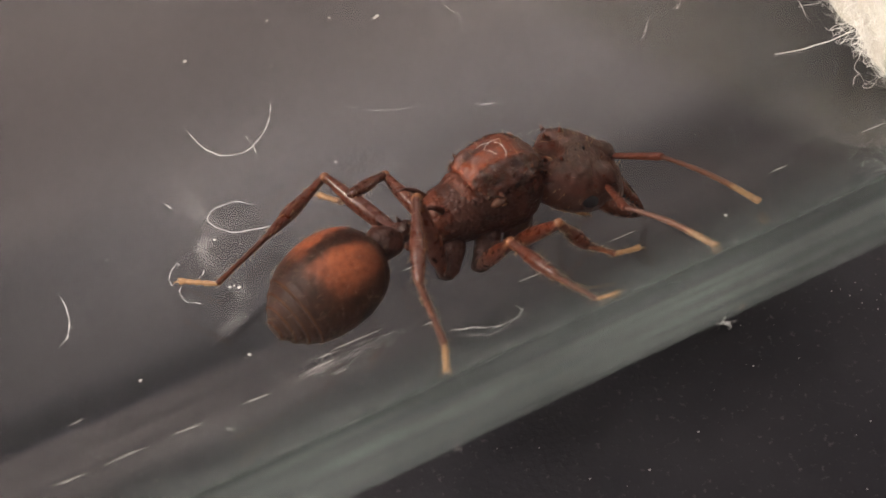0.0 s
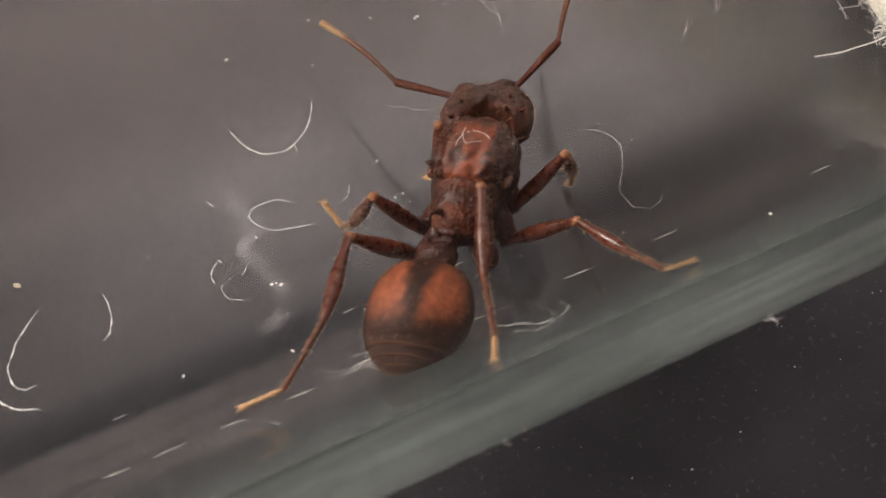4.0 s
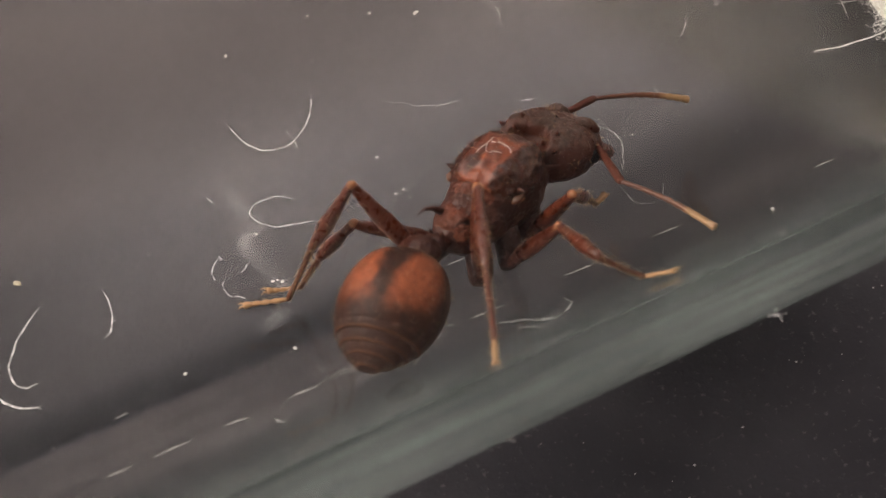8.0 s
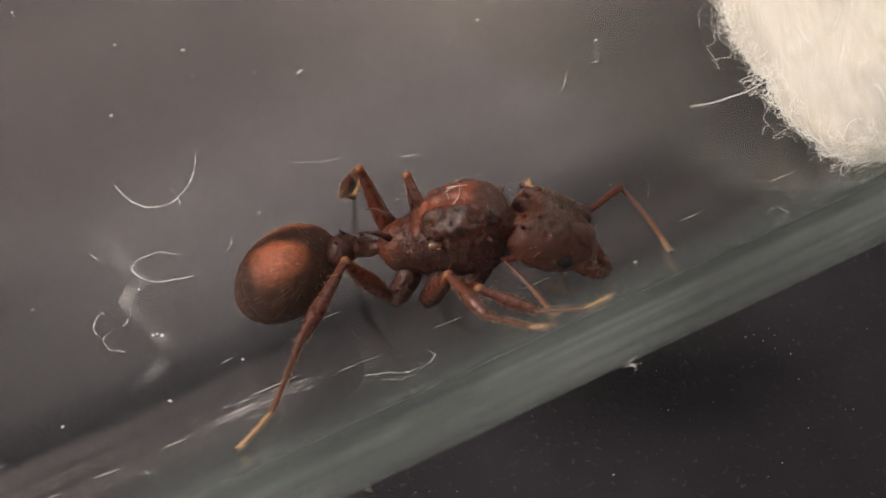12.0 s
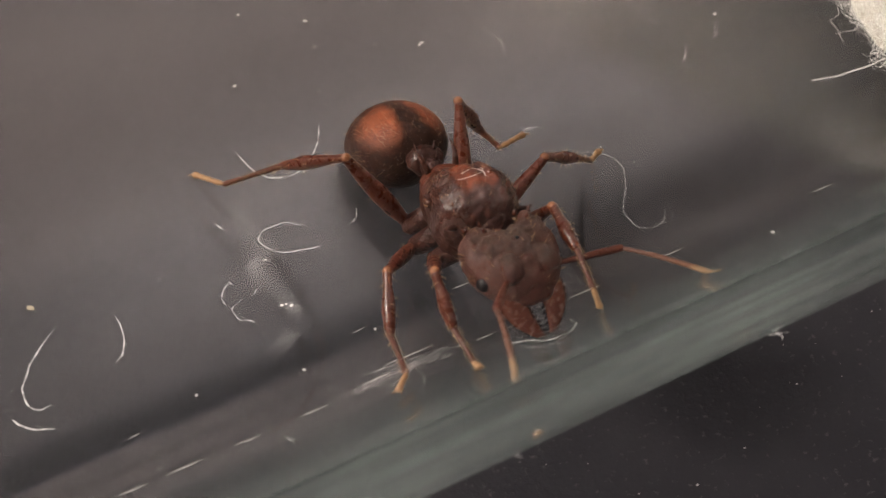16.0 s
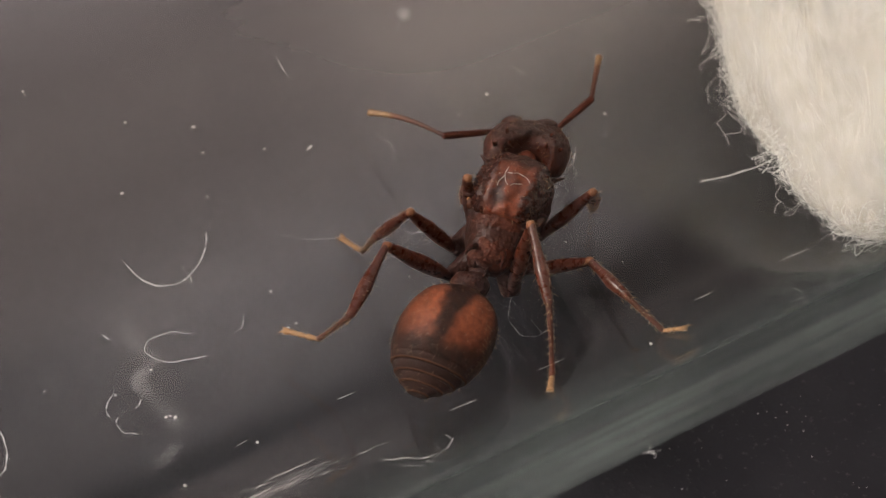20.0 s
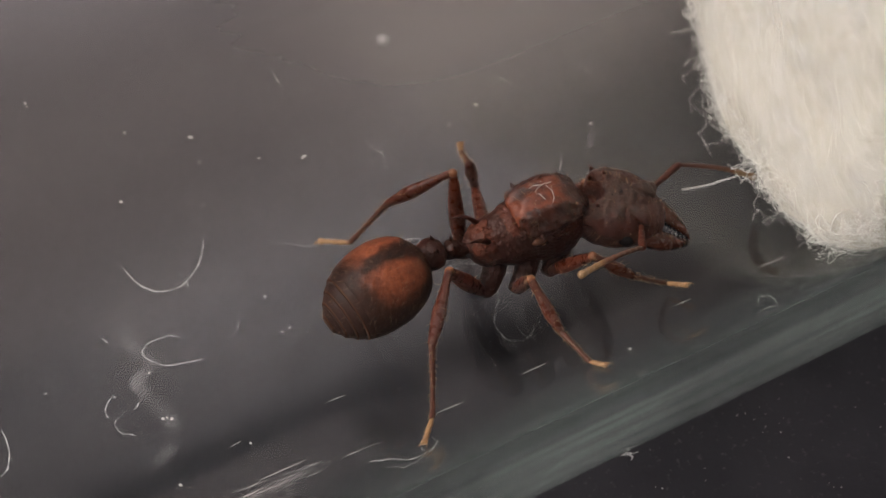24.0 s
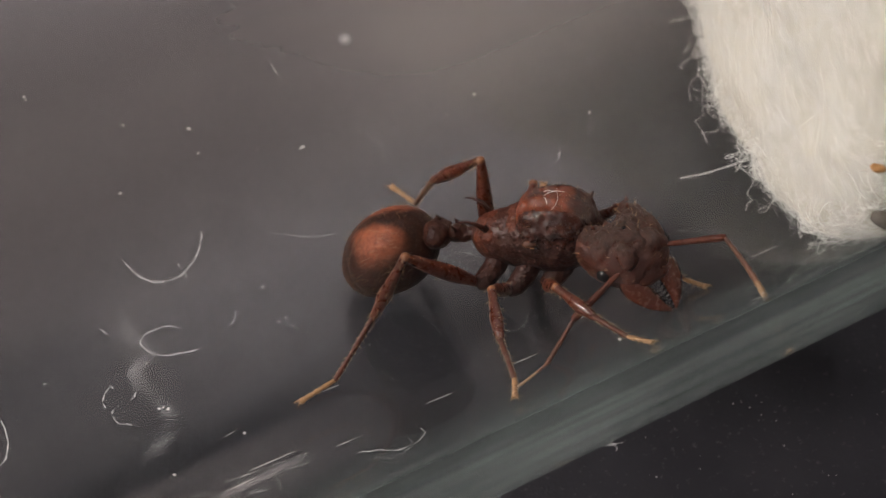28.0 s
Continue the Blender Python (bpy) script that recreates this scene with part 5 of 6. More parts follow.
    leg_rows["left front"] = [
        (0, step(2.26, -25.5, 0.06), aim(-0, 55), aim(-30, -75), aim(-30, -54)),
        (1, step(2.39, -25.4, 0.06), aim(0, 55), aim(-27, -77), aim(-27, -54)),
        (2, step(0.62, -2.9, 0.06), aim(0, 55), aim(-110, -79), aim(70, -69)),
        (2.5, step(-0.06, -1.8, 0.06), aim(-0, 55), aim(-110, -80), aim(70, -69)),
        (3, step(-0.08, -1.5, 0.06), aim(0, 55), aim(-109, -82), aim(71, -71)),
        (6, step(-1.10, 0.5, 0.82), aim(122, 74), aim(9, -73), aim(9, -38)),
        (7, step(-1.03, 1.7, 0.79), aim(101, 75), aim(10, -74), aim(10, -38)),
        (7.5, step(-0.47, 2.9, 0.71), aim(86, 71), aim(18, -68), aim(18, -36)),
        (8, step(-0.17, -6.8, 0.06), aim(10, 15), aim(-156, -81), aim(24, -64)),
        (8.5, step(1.31, -11.6, 0.06), aim(10, 15), aim(-157, -80), aim(23, -64)),
        (9, step(3.99, -11.7, 0.06), aim(10, 15), aim(-158, -77), aim(22, -61)),
        (10, step(4.05, -17.5, 0.06), aim(10, 15), aim(-158, -79), aim(22, -63)),
        (11, step(5.60, -27.8, 0.05), aim(10, 12), aim(-44, -69), aim(-44, -36)),
        (11.5, step(5.24, -12.8, 0.06), aim(10, 12), aim(-133, -88), aim(47, -57)),
        (12, step(3.61, -12.1, 0.70), aim(25, 12), aim(105, -61), aim(105, -23)),
        (14.5, step(2.13, -56.1, 0.08), aim(64, 17), aim(13, -7), aim(12, -13)),
        (15, step(-0.11, -54.1, 0.09), aim(32, 41), aim(7, -16), aim(9, -28)),
        (16, step(0.13, -46.3, 0.08), aim(29, 47), aim(-4, -14), aim(-8, -17)),
        (16.5, step(4.09, -16.3, 0.06), aim(20, 15), aim(63, -71), aim(63, -39)),
        (17, step(5.92, -13.3, 0.07), aim(20, 15), aim(14, -50), aim(14, -56)),
        (17.5, step(5.89, 13.1, 0.06), aim(20, 15), aim(82, -75), aim(82, -41)),
        (18, step(6.20, -6.1, 0.07), aim(8, 12), aim(-76, -68), aim(-76, -27)),
        (19, step(6.88, 15.3, 0.06), aim(8, 12), aim(4, -71), aim(4, -34)),
        (19.5, step(3.59, 8.0, 0.72), aim(66, 86), aim(18, -88), aim(18, -50)),
        (20, step(3.53, 10.0, 0.65), aim(83, 83), aim(14, -85), aim(14, -51)),
        (21, step(6.40, 15.7, 0.58), aim(51, 77), aim(-155, -87), aim(25, -56)),
        (21.5, step(6.70, 16.1, 0.53), aim(41, 74), aim(-159, -88), aim(21, -57)),
        (23.5, step(5.16, 7.3, 0.06), aim(8, 15), aim(-128, -84), aim(52, -71)),
        (24, step(5.19, 1.5, 0.06), aim(8, 15), aim(-130, -80), aim(50, -68)),
        (25, step(6.01, -9.5, 0.06), aim(8, 15), aim(178, -90), aim(-2, -58)),
        (26, step(6.67, -20.0, 0.06), aim(0, 15), aim(-26, -69), aim(-26, -35)),
        (27, step(6.83, -16.0, 0.06), aim(0, 35), aim(45, -82), aim(45, -41)),
        (28, step(5.84, -42.2, 0.06), aim(-0, 35), aim(-36, -45), aim(-36, -22)),
    ]
    leg_rows["left middle"] = [
        (0, step(-1.71, -0.2, 0.61), aim(90, 9), aim(-151, 18), aim(79, -43)),
        (1, step(-1.67, 1.4, 0.49), aim(99, 3), aim(-150, 20), aim(85, -43)),
        (2, step(-1.75, 2.4, 0.31), aim(152, 64), aim(85, -65), aim(61, -39)),
        (2.5, step(-1.81, 2.8, 0.37), aim(130, 69), aim(62, -59), aim(44, -41)),
        (3, step(-1.79, 3.2, 0.39), aim(124, 66), aim(59, -59), aim(40, -41)),
        (6, step(-4.21, -8.6, 0.07), aim(118, 43), aim(100, -53), aim(57, -59)),
        (7, step(-4.21, -8.5, 0.08), aim(118, 43), aim(101, -53), aim(58, -60)),
        (7.5, step(-4.25, -14.4, 0.71), aim(109, 20), aim(103, -59), aim(-177, 28)),
        (8, step(-4.11, -8.4, 0.07), aim(137, 30), aim(108, -53), aim(105, -62)),
        (8.5, step(-0.25, -6.6, 0.25), aim(139, 75), aim(62, -55), aim(55, -55)),
        (9, step(2.38, -5.8, 0.44), aim(-168, 76), aim(72, -54), aim(72, -55)),
        (10, step(2.64, -7.9, 0.43), aim(131, 80), aim(74, -52), aim(74, -54)),
        (11, step(2.83, -6.3, 0.16), aim(137, 74), aim(80, -60), aim(80, -64)),
        (11.5, step(2.87, -4.2, 0.90), aim(-161, 76), aim(81, -66), aim(81, -32)),
        (12, step(2.54, -18.9, 0.06), aim(115, 50), aim(-156, -89), aim(24, -50)),
        (14.5, step(2.56, -7.2, 0.53), aim(126, 40), aim(132, -31), aim(141, -30)),
        (15, step(3.23, -2.4, 0.06), aim(122, 37), aim(122, -23), aim(136, -30)),
        (16, step(2.86, -6.6, 0.54), aim(108, 32), aim(118, -29), aim(133, -34)),
        (16.5, step(3.18, -4.0, 0.27), aim(24, 49), aim(71, -55), aim(94, -58)),
        (17, step(2.74, 2.0, 0.21), aim(66, 78), aim(85, -69), aim(85, -71)),
        (17.5, step(2.80, 2.3, 0.08), aim(131, 68), aim(-9, -64), aim(171, -71)),
        (18, step(3.73, 2.9, 0.08), aim(135, 61), aim(160, -69), aim(-20, -63)),
        (19, step(3.42, 10.6, 0.04), aim(126, 58), aim(82, -84), aim(39, -75)),
        (19.5, step(1.57, 11.3, 0.05), aim(89, 65), aim(90, -63), aim(59, -69)),
        (20, step(0.85, 11.3, 0.02), aim(102, 56), aim(107, -59), aim(69, -71)),
        (21, step(4.44, 23.5, 0.05), aim(96, 61), aim(83, -60), aim(57, -74)),
        (21.5, step(4.40, 23.4, 0.05), aim(92, 59), aim(91, -62), aim(55, -77)),
        (23.5, step(4.55, 23.8, 0.01), aim(79, 38), aim(52, -44), aim(56, -48)),
        (24, step(4.12, 18.0, 0.58), aim(75, -10), aim(-132, 72), aim(78, -35)),
        (25, step(5.34, 10.8, 0.05), aim(69, 9), aim(-113, -68), aim(67, -4)),
        (26, step(5.36, 10.8, 0.05), aim(64, 5), aim(-125, -65), aim(55, -3)),
        (27, step(5.40, 3.8, 0.08), aim(78, 6), aim(-110, -48), aim(70, -9)),
        (28, step(5.32, 3.5, 0.08), aim(90, 2), aim(-92, -49), aim(88, -4)),
    ]
    leg_rows["left hind"] = [
        (0, step(-4.62, -2.1, 0.08), aim(105, 18), aim(146, -49), aim(-162, -10)),
        (1, step(-4.63, -3.2, 0.24), aim(107, 10), aim(-152, -4), aim(164, -42)),
        (2, step(-5.35, -22.9, 0.07), aim(144, 53), aim(-179, -54), aim(-178, -24)),
        (2.5, step(-5.85, -36.9, 0.43), aim(142, 54), aim(-168, -3), aim(172, -23)),
        (3, step(-5.83, -34.6, 0.23), aim(139, 49), aim(-171, -1), aim(164, -33)),
        (6, step(-5.80, -35.2, 0.31), aim(123, 57), aim(168, -6), aim(135, -46)),
        (7, step(-5.77, -35.0, 0.30), aim(123, 57), aim(169, -5), aim(136, -46)),
        (7.5, step(-5.66, -34.2, 0.26), aim(125, 50), aim(180, -12), aim(149, -48)),
        (8, step(-4.61, -9.3, 0.07), aim(115, 58), aim(124, -60), aim(116, -67)),
        (8.5, step(-4.72, -7.9, 0.08), aim(154, 37), aim(155, -51), aim(146, -61)),
        (9, step(-1.30, -6.5, 0.07), aim(142, 51), aim(146, -61), aim(161, -71)),
        (10, step(0.84, 1.4, 0.38), aim(113, 74), aim(125, -48), aim(82, -52)),
        (11, step(0.92, 3.4, 0.07), aim(116, 65), aim(141, -50), aim(89, -60)),
        (11.5, step(0.82, 1.9, 0.06), aim(153, 77), aim(140, -51), aim(98, -57)),
        (12, step(1.23, 6.6, 0.12), aim(138, 77), aim(132, -42), aim(102, -36)),
        (14.5, step(1.31, -2.8, 1.53), aim(170, 67), aim(147, -33), aim(-20, 12)),
        (15, step(1.39, -2.0, 1.40), aim(168, 64), aim(143, -38), aim(-10, 14)),
        (16, step(1.48, -1.4, 1.30), aim(164, 60), aim(133, -50), aim(-10, 16)),
        (16.5, step(1.37, 7.0, 0.79), aim(112, 77), aim(109, -64), aim(108, -58)),
        (17, step(0.03, 7.6, 0.51), aim(139, 59), aim(149, -48), aim(97, -64)),
        (17.5, step(0.36, 7.0, 1.32), aim(128, 54), aim(145, -64), aim(-137, 34)),
        (18, step(-0.11, 2.3, 0.99), aim(128, 49), aim(175, -55), aim(-147, 21)),
        (19, step(-1.37, -8.9, 1.37), aim(136, 29), aim(-156, -24), aim(-166, 28)),
        (19.5, step(-1.35, -5.4, 0.78), aim(120, 53), aim(180, 7), aim(95, -65)),
        (20, step(-1.33, -4.7, 0.72), aim(116, 52), aim(177, 4), aim(92, -66)),
        (21, step(0.29, 3.8, 0.47), aim(141, 41), aim(-164, 7), aim(159, -60)),
        (21.5, step(0.33, 4.7, 0.26), aim(140, 37), aim(-169, 4), aim(156, -58)),
        (23.5, step(-0.44, 0.3, 1.27), aim(138, 58), aim(-167, 26), aim(144, -68)),
        (24, step(0.60, 12.6, 0.15), aim(91, 79), aim(151, -40), aim(158, -58)),
        (25, step(0.56, 13.7, 0.06), aim(121, 64), aim(161, -44), aim(176, -60)),
        (26, step(0.46, 13.2, 0.07), aim(117, 72), aim(157, -43), aim(172, -59)),
        (27, step(2.50, 15.6, 0.04), aim(82, 81), aim(145, -41), aim(126, -57)),
        (28, step(2.48, 15.2, 0.06), aim(87, 84), aim(155, -39), aim(136, -54)),
    ]
    leg_rows["right front"] = [
        (0, step(1.80, -49.1, 0.28), aim(-77, 45), aim(-0, -56), aim(-93, 26)),
        (1, step(1.90, -47.5, 0.28), aim(-65, 44), aim(7, -58), aim(-91, 27)),
        (2, step(2.58, -29.7, 0.06), aim(-35, 17), aim(-37, -42), aim(-127, 17)),
        (2.5, step(1.99, -11.1, 0.08), aim(-43, 42), aim(8, -68), aim(35, -66)),
        (3, step(1.88, -12.3, 0.05), aim(-54, 47), aim(10, -68), aim(34, -65)),
        (6, step(1.79, -13.9, 0.33), aim(-79, 54), aim(-32, -65), aim(-12, -57)),
        (7, step(1.78, -14.2, 0.30), aim(-78, 55), aim(-32, -66), aim(-11, -57)),
        (7.5, step(1.68, -15.6, 0.36), aim(-88, 62), aim(3, -58), aim(7, -52)),
        (8, step(1.82, -24.3, 0.55), aim(-79, 56), aim(17, -45), aim(17, -50)),
        (8.5, step(2.55, -42.3, 0.05), aim(-58, 36), aim(168, -80), aim(-12, -13)),
        (9, step(4.85, -48.4, 0.15), aim(-46, 41), aim(-16, -52), aim(-104, 24)),
        (10, step(4.39, -58.9, 0.07), aim(-69, 55), aim(-39, -35), aim(-91, 19)),
        (11, step(4.46, -57.0, 0.06), aim(-56, 66), aim(-61, -25), aim(-87, 17)),
        (11.5, step(4.11, -62.8, 0.12), aim(-53, 39), aim(-61, -1), aim(-79, 29)),
        (12, step(1.82, -68.8, 0.11), aim(-60, 35), aim(-17, -25), aim(-17, 12)),
        (14.5, step(-1.20, -60.3, 0.10), aim(-20, 18), aim(23, -42), aim(2, -3)),
        (15, step(-2.60, -51.3, 0.05), aim(-19, 19), aim(10, -48), aim(4, -12)),
        (16, step(-2.39, -49.8, 0.12), aim(-24, 27), aim(2, -47), aim(0, -13)),
        (16.5, step(-0.09, -49.1, 0.09), aim(-45, 49), aim(-29, -29), aim(-26, -7)),
        (17, step(2.83, -46.9, 0.09), aim(-32, 61), aim(-36, -56), aim(-67, 7)),
        (17.5, step(4.79, -35.6, 0.20), aim(-19, 43), aim(-84, -16), aim(-109, 37)),
        (18, step(6.39, -19.5, 0.29), aim(-15, 19), aim(-33, -60), aim(-134, 57)),
        (19, step(6.23, -23.0, 0.53), aim(-36, 41), aim(-31, -57), aim(-139, 49)),
        (19.5, step(5.81, -3.4, 0.06), aim(-44, 41), aim(-7, -69), aim(7, -67)),
        (20, step(5.64, -2.4, 0.05), aim(-48, 48), aim(-6, -72), aim(9, -67)),
        (21, step(8.44, -8.6, 0.07), aim(-43, 45), aim(-23, -81), aim(-23, -40)),
        (21.5, step(8.28, -12.2, 0.07), aim(-48, 51), aim(134, -87), aim(-46, -33)),
        (23.5, step(5.56, -31.4, 0.05), aim(-53, 48), aim(-64, -64), aim(-108, 30)),
        (24, step(5.72, -36.0, 0.27), aim(-58, 52), aim(-23, -42), aim(-10, -38)),
        (25, step(4.25, -48.8, 0.13), aim(-87, 60), aim(-41, -40), aim(-76, 14)),
        (26, step(5.17, -46.3, 0.06), aim(-47, 42), aim(-29, -41), aim(-74, 24)),
        (27, step(4.04, -60.0, 0.09), aim(-68, 45), aim(-52, 5), aim(-49, 11)),
        (28, step(3.54, -60.6, 0.06), aim(-69, 42), aim(-45, 2), aim(-42, 8)),
    ]
    leg_rows["right middle"] = [
        (0, step(0.12, -70.7, 0.08), aim(-92, 52), aim(-88, 2), aim(-85, 9)),
        (1, step(0.22, -68.5, 0.08), aim(-86, 53), aim(-83, -1), aim(-79, 3)),
        (2, step(0.72, -53.7, -0.34), aim(-91, 49), aim(-100, -22), aim(-100, -13)),
        (2.5, step(1.80, -54.7, 0.07), aim(-75, 31), aim(-112, 4), aim(-118, 29)),
        (3, step(1.70, -56.1, 0.12), aim(-86, 35), aim(-115, 7), aim(-121, 31)),
        (6, step(0.96, -55.7, 0.08), aim(-116, 44), aim(-145, 8), aim(-143, -0)),
        (7, step(0.97, -56.8, 0.05), aim(-114, 45), aim(-144, 8), aim(-142, 1)),
        (7.5, step(0.93, -58.0, 0.08), aim(-111, 50), aim(-137, 8), aim(-135, 3)),
        (8, step(0.87, -59.3, 0.11), aim(-83, 53), aim(-115, 10), aim(-52, -42)),
        (8.5, step(-0.22, -67.2, 0.07), aim(-104, 69), aim(-108, -5), aim(-95, -6)),
        (9, step(0.35, -60.3, 0.10), aim(-139, 52), aim(-121, -0), aim(-117, -38)),
        (10, step(1.04, -68.9, 0.11), aim(-122, 64), aim(-102, -19), aim(-102, -1)),
        (11, step(1.22, -64.2, 0.08), aim(-118, 68), aim(-105, -15), aim(-103, 1)),
        (11.5, step(1.04, -65.9, 0.10), aim(-108, 63), aim(-89, -12), aim(-89, 7)),
        (12, step(0.51, -71.5, 0.10), aim(-44, 46), aim(-53, -12), aim(-34, 9)),
        (14.5, step(-3.44, -41.7, 0.04), aim(-56, 22), aim(-44, -43), aim(-20, -21)),
        (15, step(-3.70, -45.3, 0.12), aim(-36, 19), aim(-15, -41), aim(-1, -15)),
        (16, step(-3.61, -44.1, 0.15), aim(-41, 17), aim(-20, -37), aim(-6, -11)),
        (16.5, step(-2.14, -42.2, 0.05), aim(-68, 54), aim(-69, -34), aim(-49, -7)),
        (17, step(0.74, -53.7, 0.12), aim(-74, 70), aim(-78, 4), aim(-67, -6)),
        (17.5, step(1.30, -48.0, 0.07), aim(-117, 58), aim(-126, 18), aim(-114, 5)),
        (18, step(4.27, -48.3, 0.09), aim(-57, 59), aim(-105, 19), aim(-88, 0)),
        (19, step(4.24, -49.3, 0.11), aim(-74, 61), aim(-115, 18), aim(-108, 4)),
        (19.5, step(4.11, -51.4, 0.12), aim(-85, 48), aim(-127, 21), aim(-121, 9)),
        (20, step(4.22, -49.1, 0.11), aim(-94, 48), aim(-129, 18), aim(-120, -2)),
        (21, step(5.46, -41.2, 0.16), aim(-77, 60), aim(-124, 29), aim(-102, -13)),
        (21.5, step(5.43, -41.3, 0.17), aim(-81, 62), aim(-130, 27), aim(-111, -7)),
        (23.5, step(5.35, -42.8, 0.18), aim(-58, 48), aim(-88, 12), aim(-36, -46)),
        (24, step(2.91, -50.2, 0.06), aim(-98, 59), aim(-81, -26), aim(-81, 7)),
        (25, step(1.44, -47.2, 0.10), aim(-117, 49), aim(-99, -14), aim(-90, -29)),
        (26, step(1.45, -46.6, 0.07), aim(-115, 52), aim(-99, -8), aim(-91, -27)),
        (27, step(1.11, -54.0, 0.15), aim(-107, 51), aim(-87, -3), aim(-79, -2)),
        (28, step(1.03, -55.2, 0.15), aim(-93, 46), aim(-74, -6), aim(-66, -4)),
    ]
    leg_rows["right hind"] = [
        (0, step(-2.79, -69.0, 0.07), aim(-175, 77), aim(-122, -18), aim(-107, -4)),
        (1, step(-2.69, -68.3, 0.12), aim(-161, 77), aim(-117, -18), aim(-101, -4)),
        (2, step(-2.27, -58.2, 0.14), aim(51, 83), aim(-144, -25), aim(-133, 5)),
        (2.5, step(-2.29, -57.7, 0.10), aim(19, 77), aim(-158, -24), aim(-147, 6)),
        (3, step(-2.40, -59.5, -0.02), aim(37, 82), aim(-160, -17), aim(-150, 9)),
        (6, step(-2.60, -63.5, 0.12), aim(-67, 85), aim(-177, -19), aim(-178, 6)),
        (7, step(-2.58, -62.6, 0.02), aim(-47, 85), aim(-176, -18), aim(-177, 7)),
        (7.5, step(-2.60, -65.7, 0.09), aim(-138, 89), aim(-166, -17), aim(-168, 6)),
        (8, step(-2.82, -67.2, 0.05), aim(16, 84), aim(-142, -10), aim(-140, -11)),
        (8.5, step(-2.78, -68.0, 0.12), aim(-142, 82), aim(-126, -15), aim(-124, -18)),
        (9, step(-1.19, -59.4, 0.06), aim(-156, 72), aim(-137, -28), aim(-123, -26)),
        (10, step(-1.91, -46.7, 0.16), aim(-165, 65), aim(-145, -19), aim(-153, -57)),
        (11, step(-1.97, -50.4, 0.06), aim(-167, 57), aim(-139, -12), aim(-138, -49)),
        (11.5, step(-2.15, -48.8, 0.07), aim(-163, 63), aim(-130, -14), aim(-128, -44)),
        (12, step(-4.20, -52.1, 0.14), aim(-100, 59), aim(-113, -17), aim(-101, -14)),
        (14.5, step(-5.13, -13.3, 0.07), aim(-82, 37), aim(-135, -49), aim(-95, -53)),
        (15, step(-4.88, 11.0, 0.05), aim(-90, 48), aim(-141, -38), aim(-123, -44)),
        (16, step(-4.08, 21.5, 0.08), aim(-97, 57), aim(-152, -24), aim(-138, -28)),
        (16.5, step(-4.16, 19.8, 0.58), aim(179, 30), aim(175, -21), aim(-113, 34)),
        (17, step(-3.89, -33.7, 0.30), aim(-148, 52), aim(-129, 14), aim(-130, -18)),
        (17.5, step(-0.10, -39.8, 0.06), aim(-148, 82), aim(-130, 19), aim(-126, -46)),
        (18, step(-0.43, -43.6, 0.06), aim(-168, 64), aim(-142, 20), aim(-137, 4)),
        (19, step(-0.17, -40.8, 0.08), aim(-175, 70), aim(-152, -7), aim(-160, -20)),
        (19.5, step(1.60, -46.0, 0.06), aim(2, 69), aim(-147, -7), aim(-152, -19)),
        (20, step(1.54, -47.1, 0.07), aim(-6, 76), aim(-150, -5), aim(-155, -19)),
        (21, step(2.39, -37.9, -0.07), aim(-132, 80), aim(-146, -18), aim(-137, -12)),
        (21.5, step(3.17, -35.2, 0.05), aim(27, 80), aim(-143, -18), aim(-136, -13)),
        (23.5, step(-0.37, -45.0, 0.06), aim(-159, 68), aim(-150, 1), aim(-137, -21)),
        (24, step(-0.67, -47.3, 0.12), aim(-153, 60), aim(-123, -3), aim(-110, -29)),
        (25, step(-1.74, -25.1, 0.11), aim(-168, 42), aim(-136, -31), aim(-142, -55)),
        (26, step(-1.52, -25.7, 0.23), aim(-171, 56), aim(-137, -28), aim(-142, -51)),
        (27, step(-1.74, -18.9, 0.04), aim(-161, 34), aim(178, -65), aim(-118, -7)),
        (28, step(-1.61, -19.5, 0.07), aim(-143, 48), aim(-164, -62), aim(-119, -30)),
    ]

    antenna_rows["left"] = [
        (0, aim(-48, 36), aim(-19, -7)),
        (1, aim(33, 8), aim(-9, 12)),
        (2, aim(89, -15), aim(66, 1)),
        (2.5, aim(124, 14), aim(85, 22)),
        (3, aim(58, 10), aim(42, 31)),
        (6, aim(83, 5), aim(72, 15)),
        (7, aim(40, 17), aim(32, 35)),
        (7.5, aim(9, 20), aim(-15, 3)),
        (8, aim(13, -9), aim(-25, -9)),
        (8.5, aim(18, 24), aim(-21, 17)),
        (9, aim(-4, 9), aim(-1, -1)),
        (10, aim(-70, 37), aim(0, -23)),
        (11, aim(59, -14), aim(35, -10)),
        (11.5, aim(59, -6), aim(-87, 24)),
        (12, aim(56, 8), aim(-43, -19)),
        (14.5, aim(31, 30), aim(-10, 23)),
        (15, aim(25, 29), aim(-7, 21)),
        (16, aim(83, -2), aim(35, 2)),
        (16.5, aim(72, -13), aim(29, 3)),
        (17, aim(56, -16), aim(21, -8)),
        (17.5, aim(142, -10), aim(67, -36)),
        (18, aim(149, 7), aim(37, -28)),
        (19, aim(116, -26), aim(50, -24)),
        (19.5, aim(125, -5), aim(50, -11)),
        (20, aim(119, 2), aim(53, -5)),
        (21, aim(55, -44), aim(-1, -30)),
        (21.5, aim(62, -37), aim(21, -33)),
        (23.5, aim(-58, 26), aim(3, -35)),
        (24, aim(65, -17), aim(23, -26)),
        (25, aim(83, -21), aim(21, -8)),
        (26, aim(55, -20), aim(10, -15)),
        (27, aim(-15, 48), aim(4, -8)),
        (28, aim(32, 27), aim(-17, 1)),
    ]
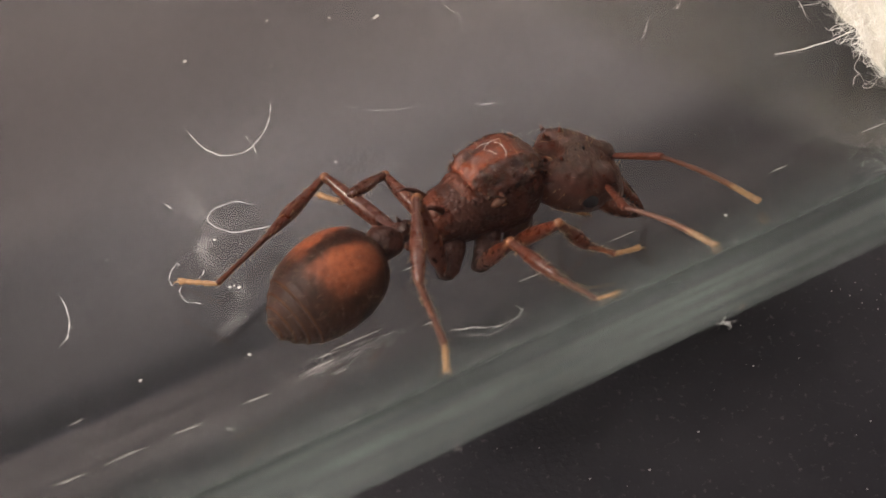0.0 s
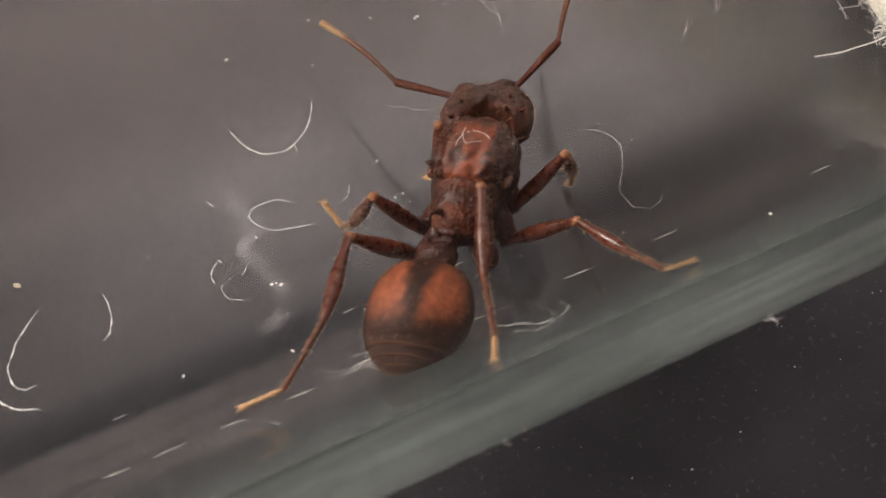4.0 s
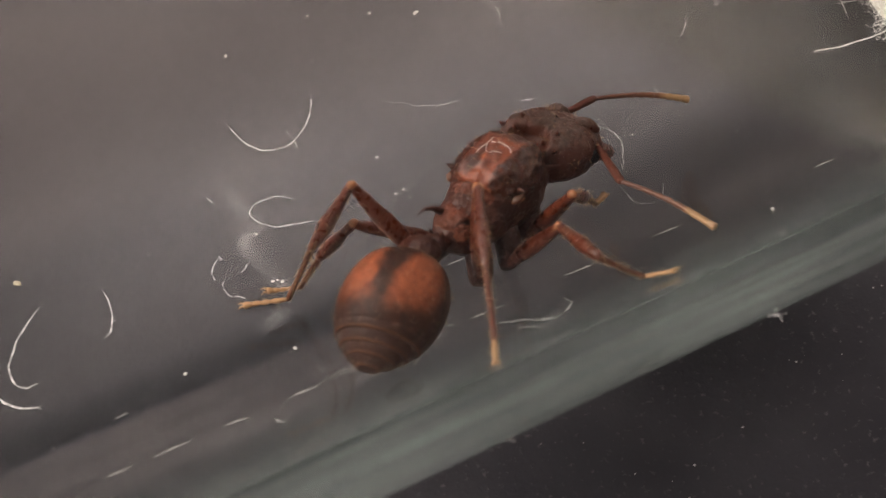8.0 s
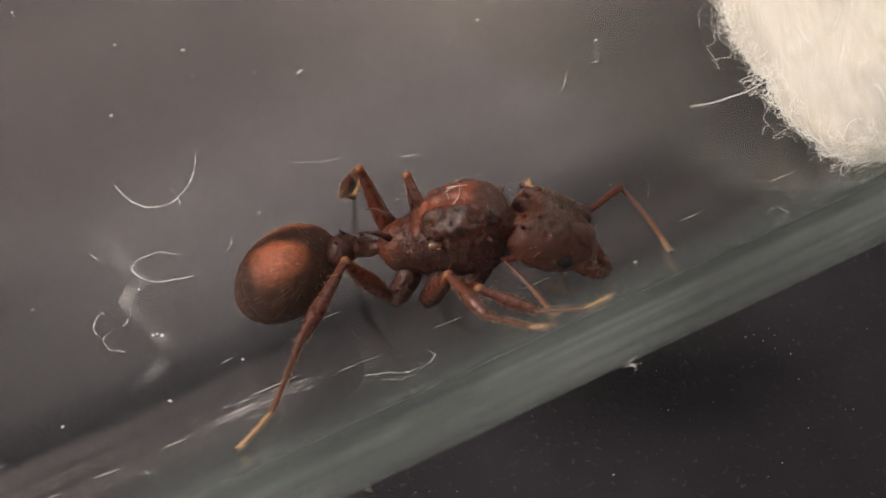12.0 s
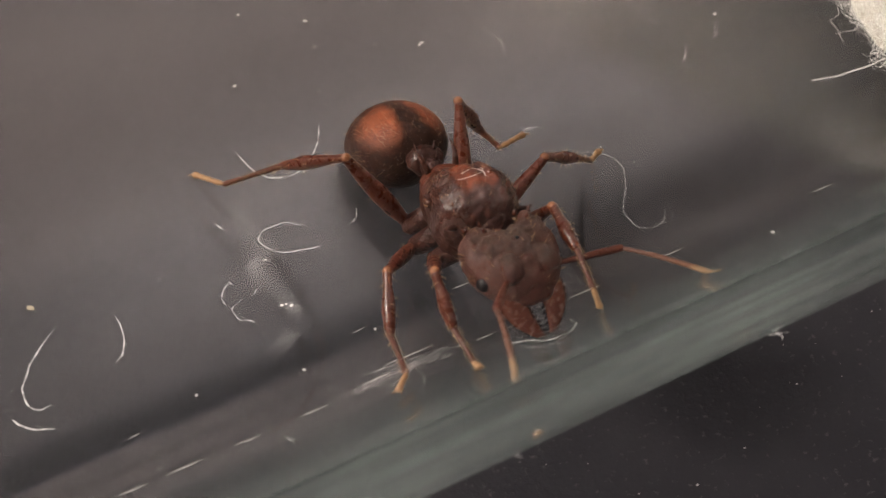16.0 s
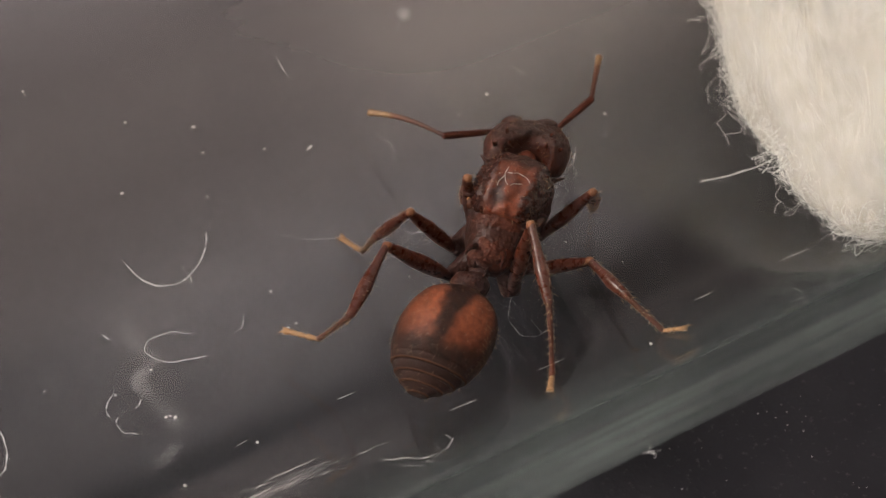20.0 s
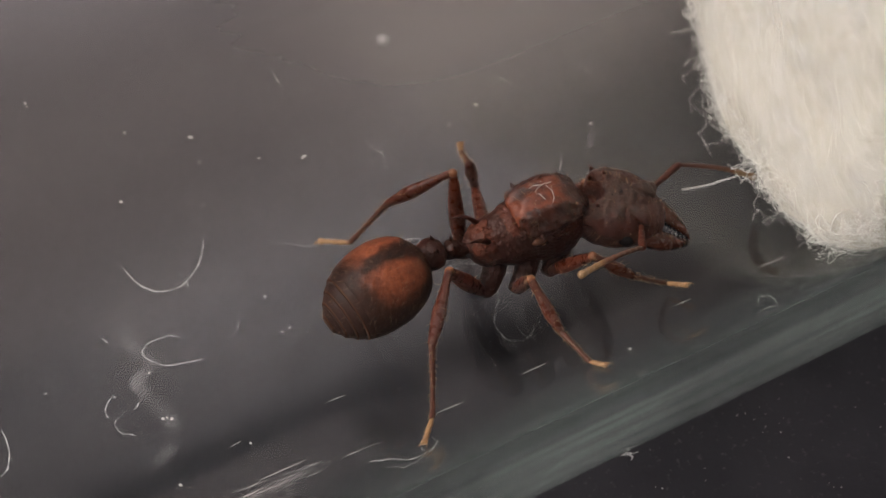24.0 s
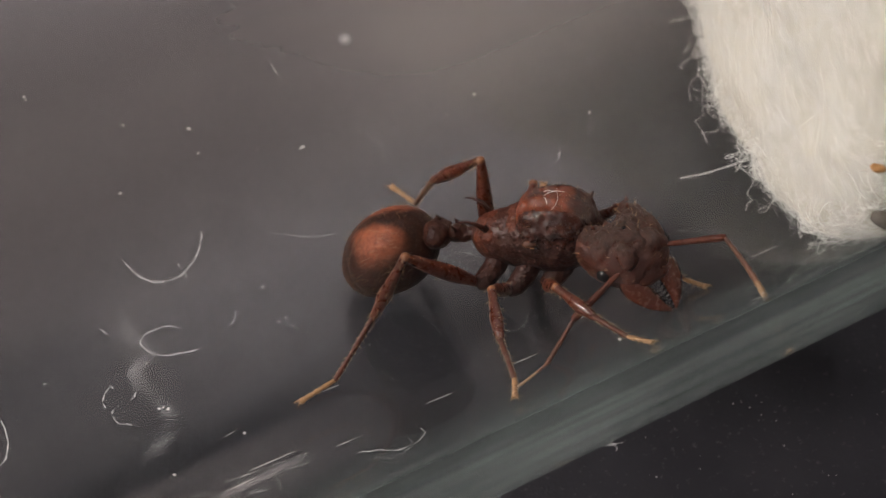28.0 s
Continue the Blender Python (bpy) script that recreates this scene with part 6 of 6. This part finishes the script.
    antenna_rows["right"] = [
        (0, aim(-86, 22), aim(-46, 16)),
        (1, aim(-85, 25), aim(-55, 19)),
        (2, aim(-35, 10), aim(-6, 10)),
        (2.5, aim(-59, 30), aim(-6, 14)),
        (3, aim(-62, 30), aim(-11, 9)),
        (6, aim(-30, 23), aim(-13, 15)),
        (7, aim(-109, 15), aim(-57, 2)),
        (7.5, aim(-122, -5), aim(-31, -24)),
        (8, aim(-113, -7), aim(-81, -5)),
        (8.5, aim(-95, 6), aim(-62, 12)),
        (9, aim(7, -5), aim(3, 19)),
        (10, aim(-102, 7), aim(-50, 23)),
        (11, aim(-76, 19), aim(7, 5)),
        (11.5, aim(-125, 20), aim(9, -18)),
        (12, aim(-174, -28), aim(-45, -11)),
        (14.5, aim(-53, 15), aim(-54, -20)),
        (15, aim(-37, 28), aim(-45, -22)),
        (16, aim(-43, 26), aim(-21, 9)),
        (16.5, aim(-51, 21), aim(5, 16)),
        (17, aim(-73, 33), aim(-23, -4)),
        (17.5, aim(27, -18), aim(18, -32)),
        (18, aim(-100, 43), aim(-7, -33)),
        (19, aim(-118, 27), aim(-4, -13)),
        (19.5, aim(-38, -3), aim(19, -9)),
        (20, aim(-34, 16), aim(-3, 4)),
        (21, aim(-103, 42), aim(-1, -46)),
        (21.5, aim(-106, 42), aim(0, -44)),
        (23.5, aim(-111, 15), aim(-66, 17)),
        (24, aim(-88, 33), aim(-126, 24)),
        (25, aim(-71, 16), aim(-55, 43)),
        (26, aim(-106, 25), aim(-2, -23)),
        (27, aim(-45, 8), aim(40, -15)),
        (28, aim(-89, -27), aim(-67, -28)),
    ]

    times = [0.1 * k for k in range(281)]
    keys = {ob: [] for ob in (ant, head, petiole, gaster)}
    neck, waist = Vector((HALF, 0, Z_MID)) * MM, Vector((-HALF, 0, Z_MID - 0.1)) * MM
    lifted = Vector((0, 0, 1))
    for t in times:
        m = pose_at(ant_rows, t)
        inv = m.inverted()
        keys[ant].append((t, m))
        keys[head].append((t, Matrix.Translation(neck) @ pose_at(head_rows, t)))
        p = Matrix.Translation(waist) @ pose_at(petiole_rows, t)
        keys[petiole].append((t, p))
        keys[gaster].append((t, Matrix.Translation(p @ Vector((-LP * MM, 0, 0))) @ pose_at(gaster_rows, t)))
        for (side, which), bones in legs.items():
            a, b, u = between(leg_rows[side + " " + which], t)
            foot = a[1].lerp(b[1], u)
            reach = Vector((0, foot.y, foot.z - AXIS_Z * MM))
            gap = (b[1] - a[1]).length
            rise = min(0.0006, 0.25 * (gap - 0.0008)) * math.sin(math.pi * u) if gap > 0.0008 else 0.0
            deep = reach_of(a[1]) * (1 - u) + reach_of(b[1]) * u
            foot += reach * ((min(deep, WALL_R * MM - 0.00006) - rise) / reach.length - 1)
            foot = inv @ foot
            knee_way = a[2].slerp(b[2], u)
            x, y, z = HIPS[which]
            hip = Vector((x, y * SIDES[side], z)) * MM
            lf, lt, ls, lp = (v * MM for v in LENGTHS[which])
            knee = hip + knee_way * lf
            tibia_way, tarsus_way = a[3].slerp(b[3], u), a[4].slerp(b[4], u)
            toe_joint = knee + tibia_way * lt + tarsus_way * ls
            # turn the lower leg about the knee until its foot points at the foothold
            end = toe_joint + (foot - toe_joint).normalized() * lp
            swing = (end - knee).rotation_difference(foot - knee)
            ankle = knee + swing @ (tibia_way * lt)
            toe_joint = ankle + swing @ (tarsus_way * ls)
            for ob, m2 in zip(bones, (along(hip, knee, lifted), along(knee, ankle, lifted), along(ankle, toe_joint, lifted), along(toe_joint, foot, lifted))):
                keys.setdefault(ob, []).append((t, m2))
        for side, (scape, funiculus) in antennae.items():
            a, b, u = between(antenna_rows[side], t)
            way, far = a[1].slerp(b[1], u), a[2].slerp(b[2], u)
            base = Vector((ANTENNA_BASE[0], ANTENNA_BASE[1] * SIDES[side], ANTENNA_BASE[2])) * MM
            elbow = base + way * SCAPE * MM
            keys.setdefault(scape, []).append((t, along(base, elbow, lifted)))
            keys.setdefault(funiculus, []).append((t, along(elbow, elbow + far, lifted)))
    for ob, rows in keys.items():
        walk(ob, rows)


motions()
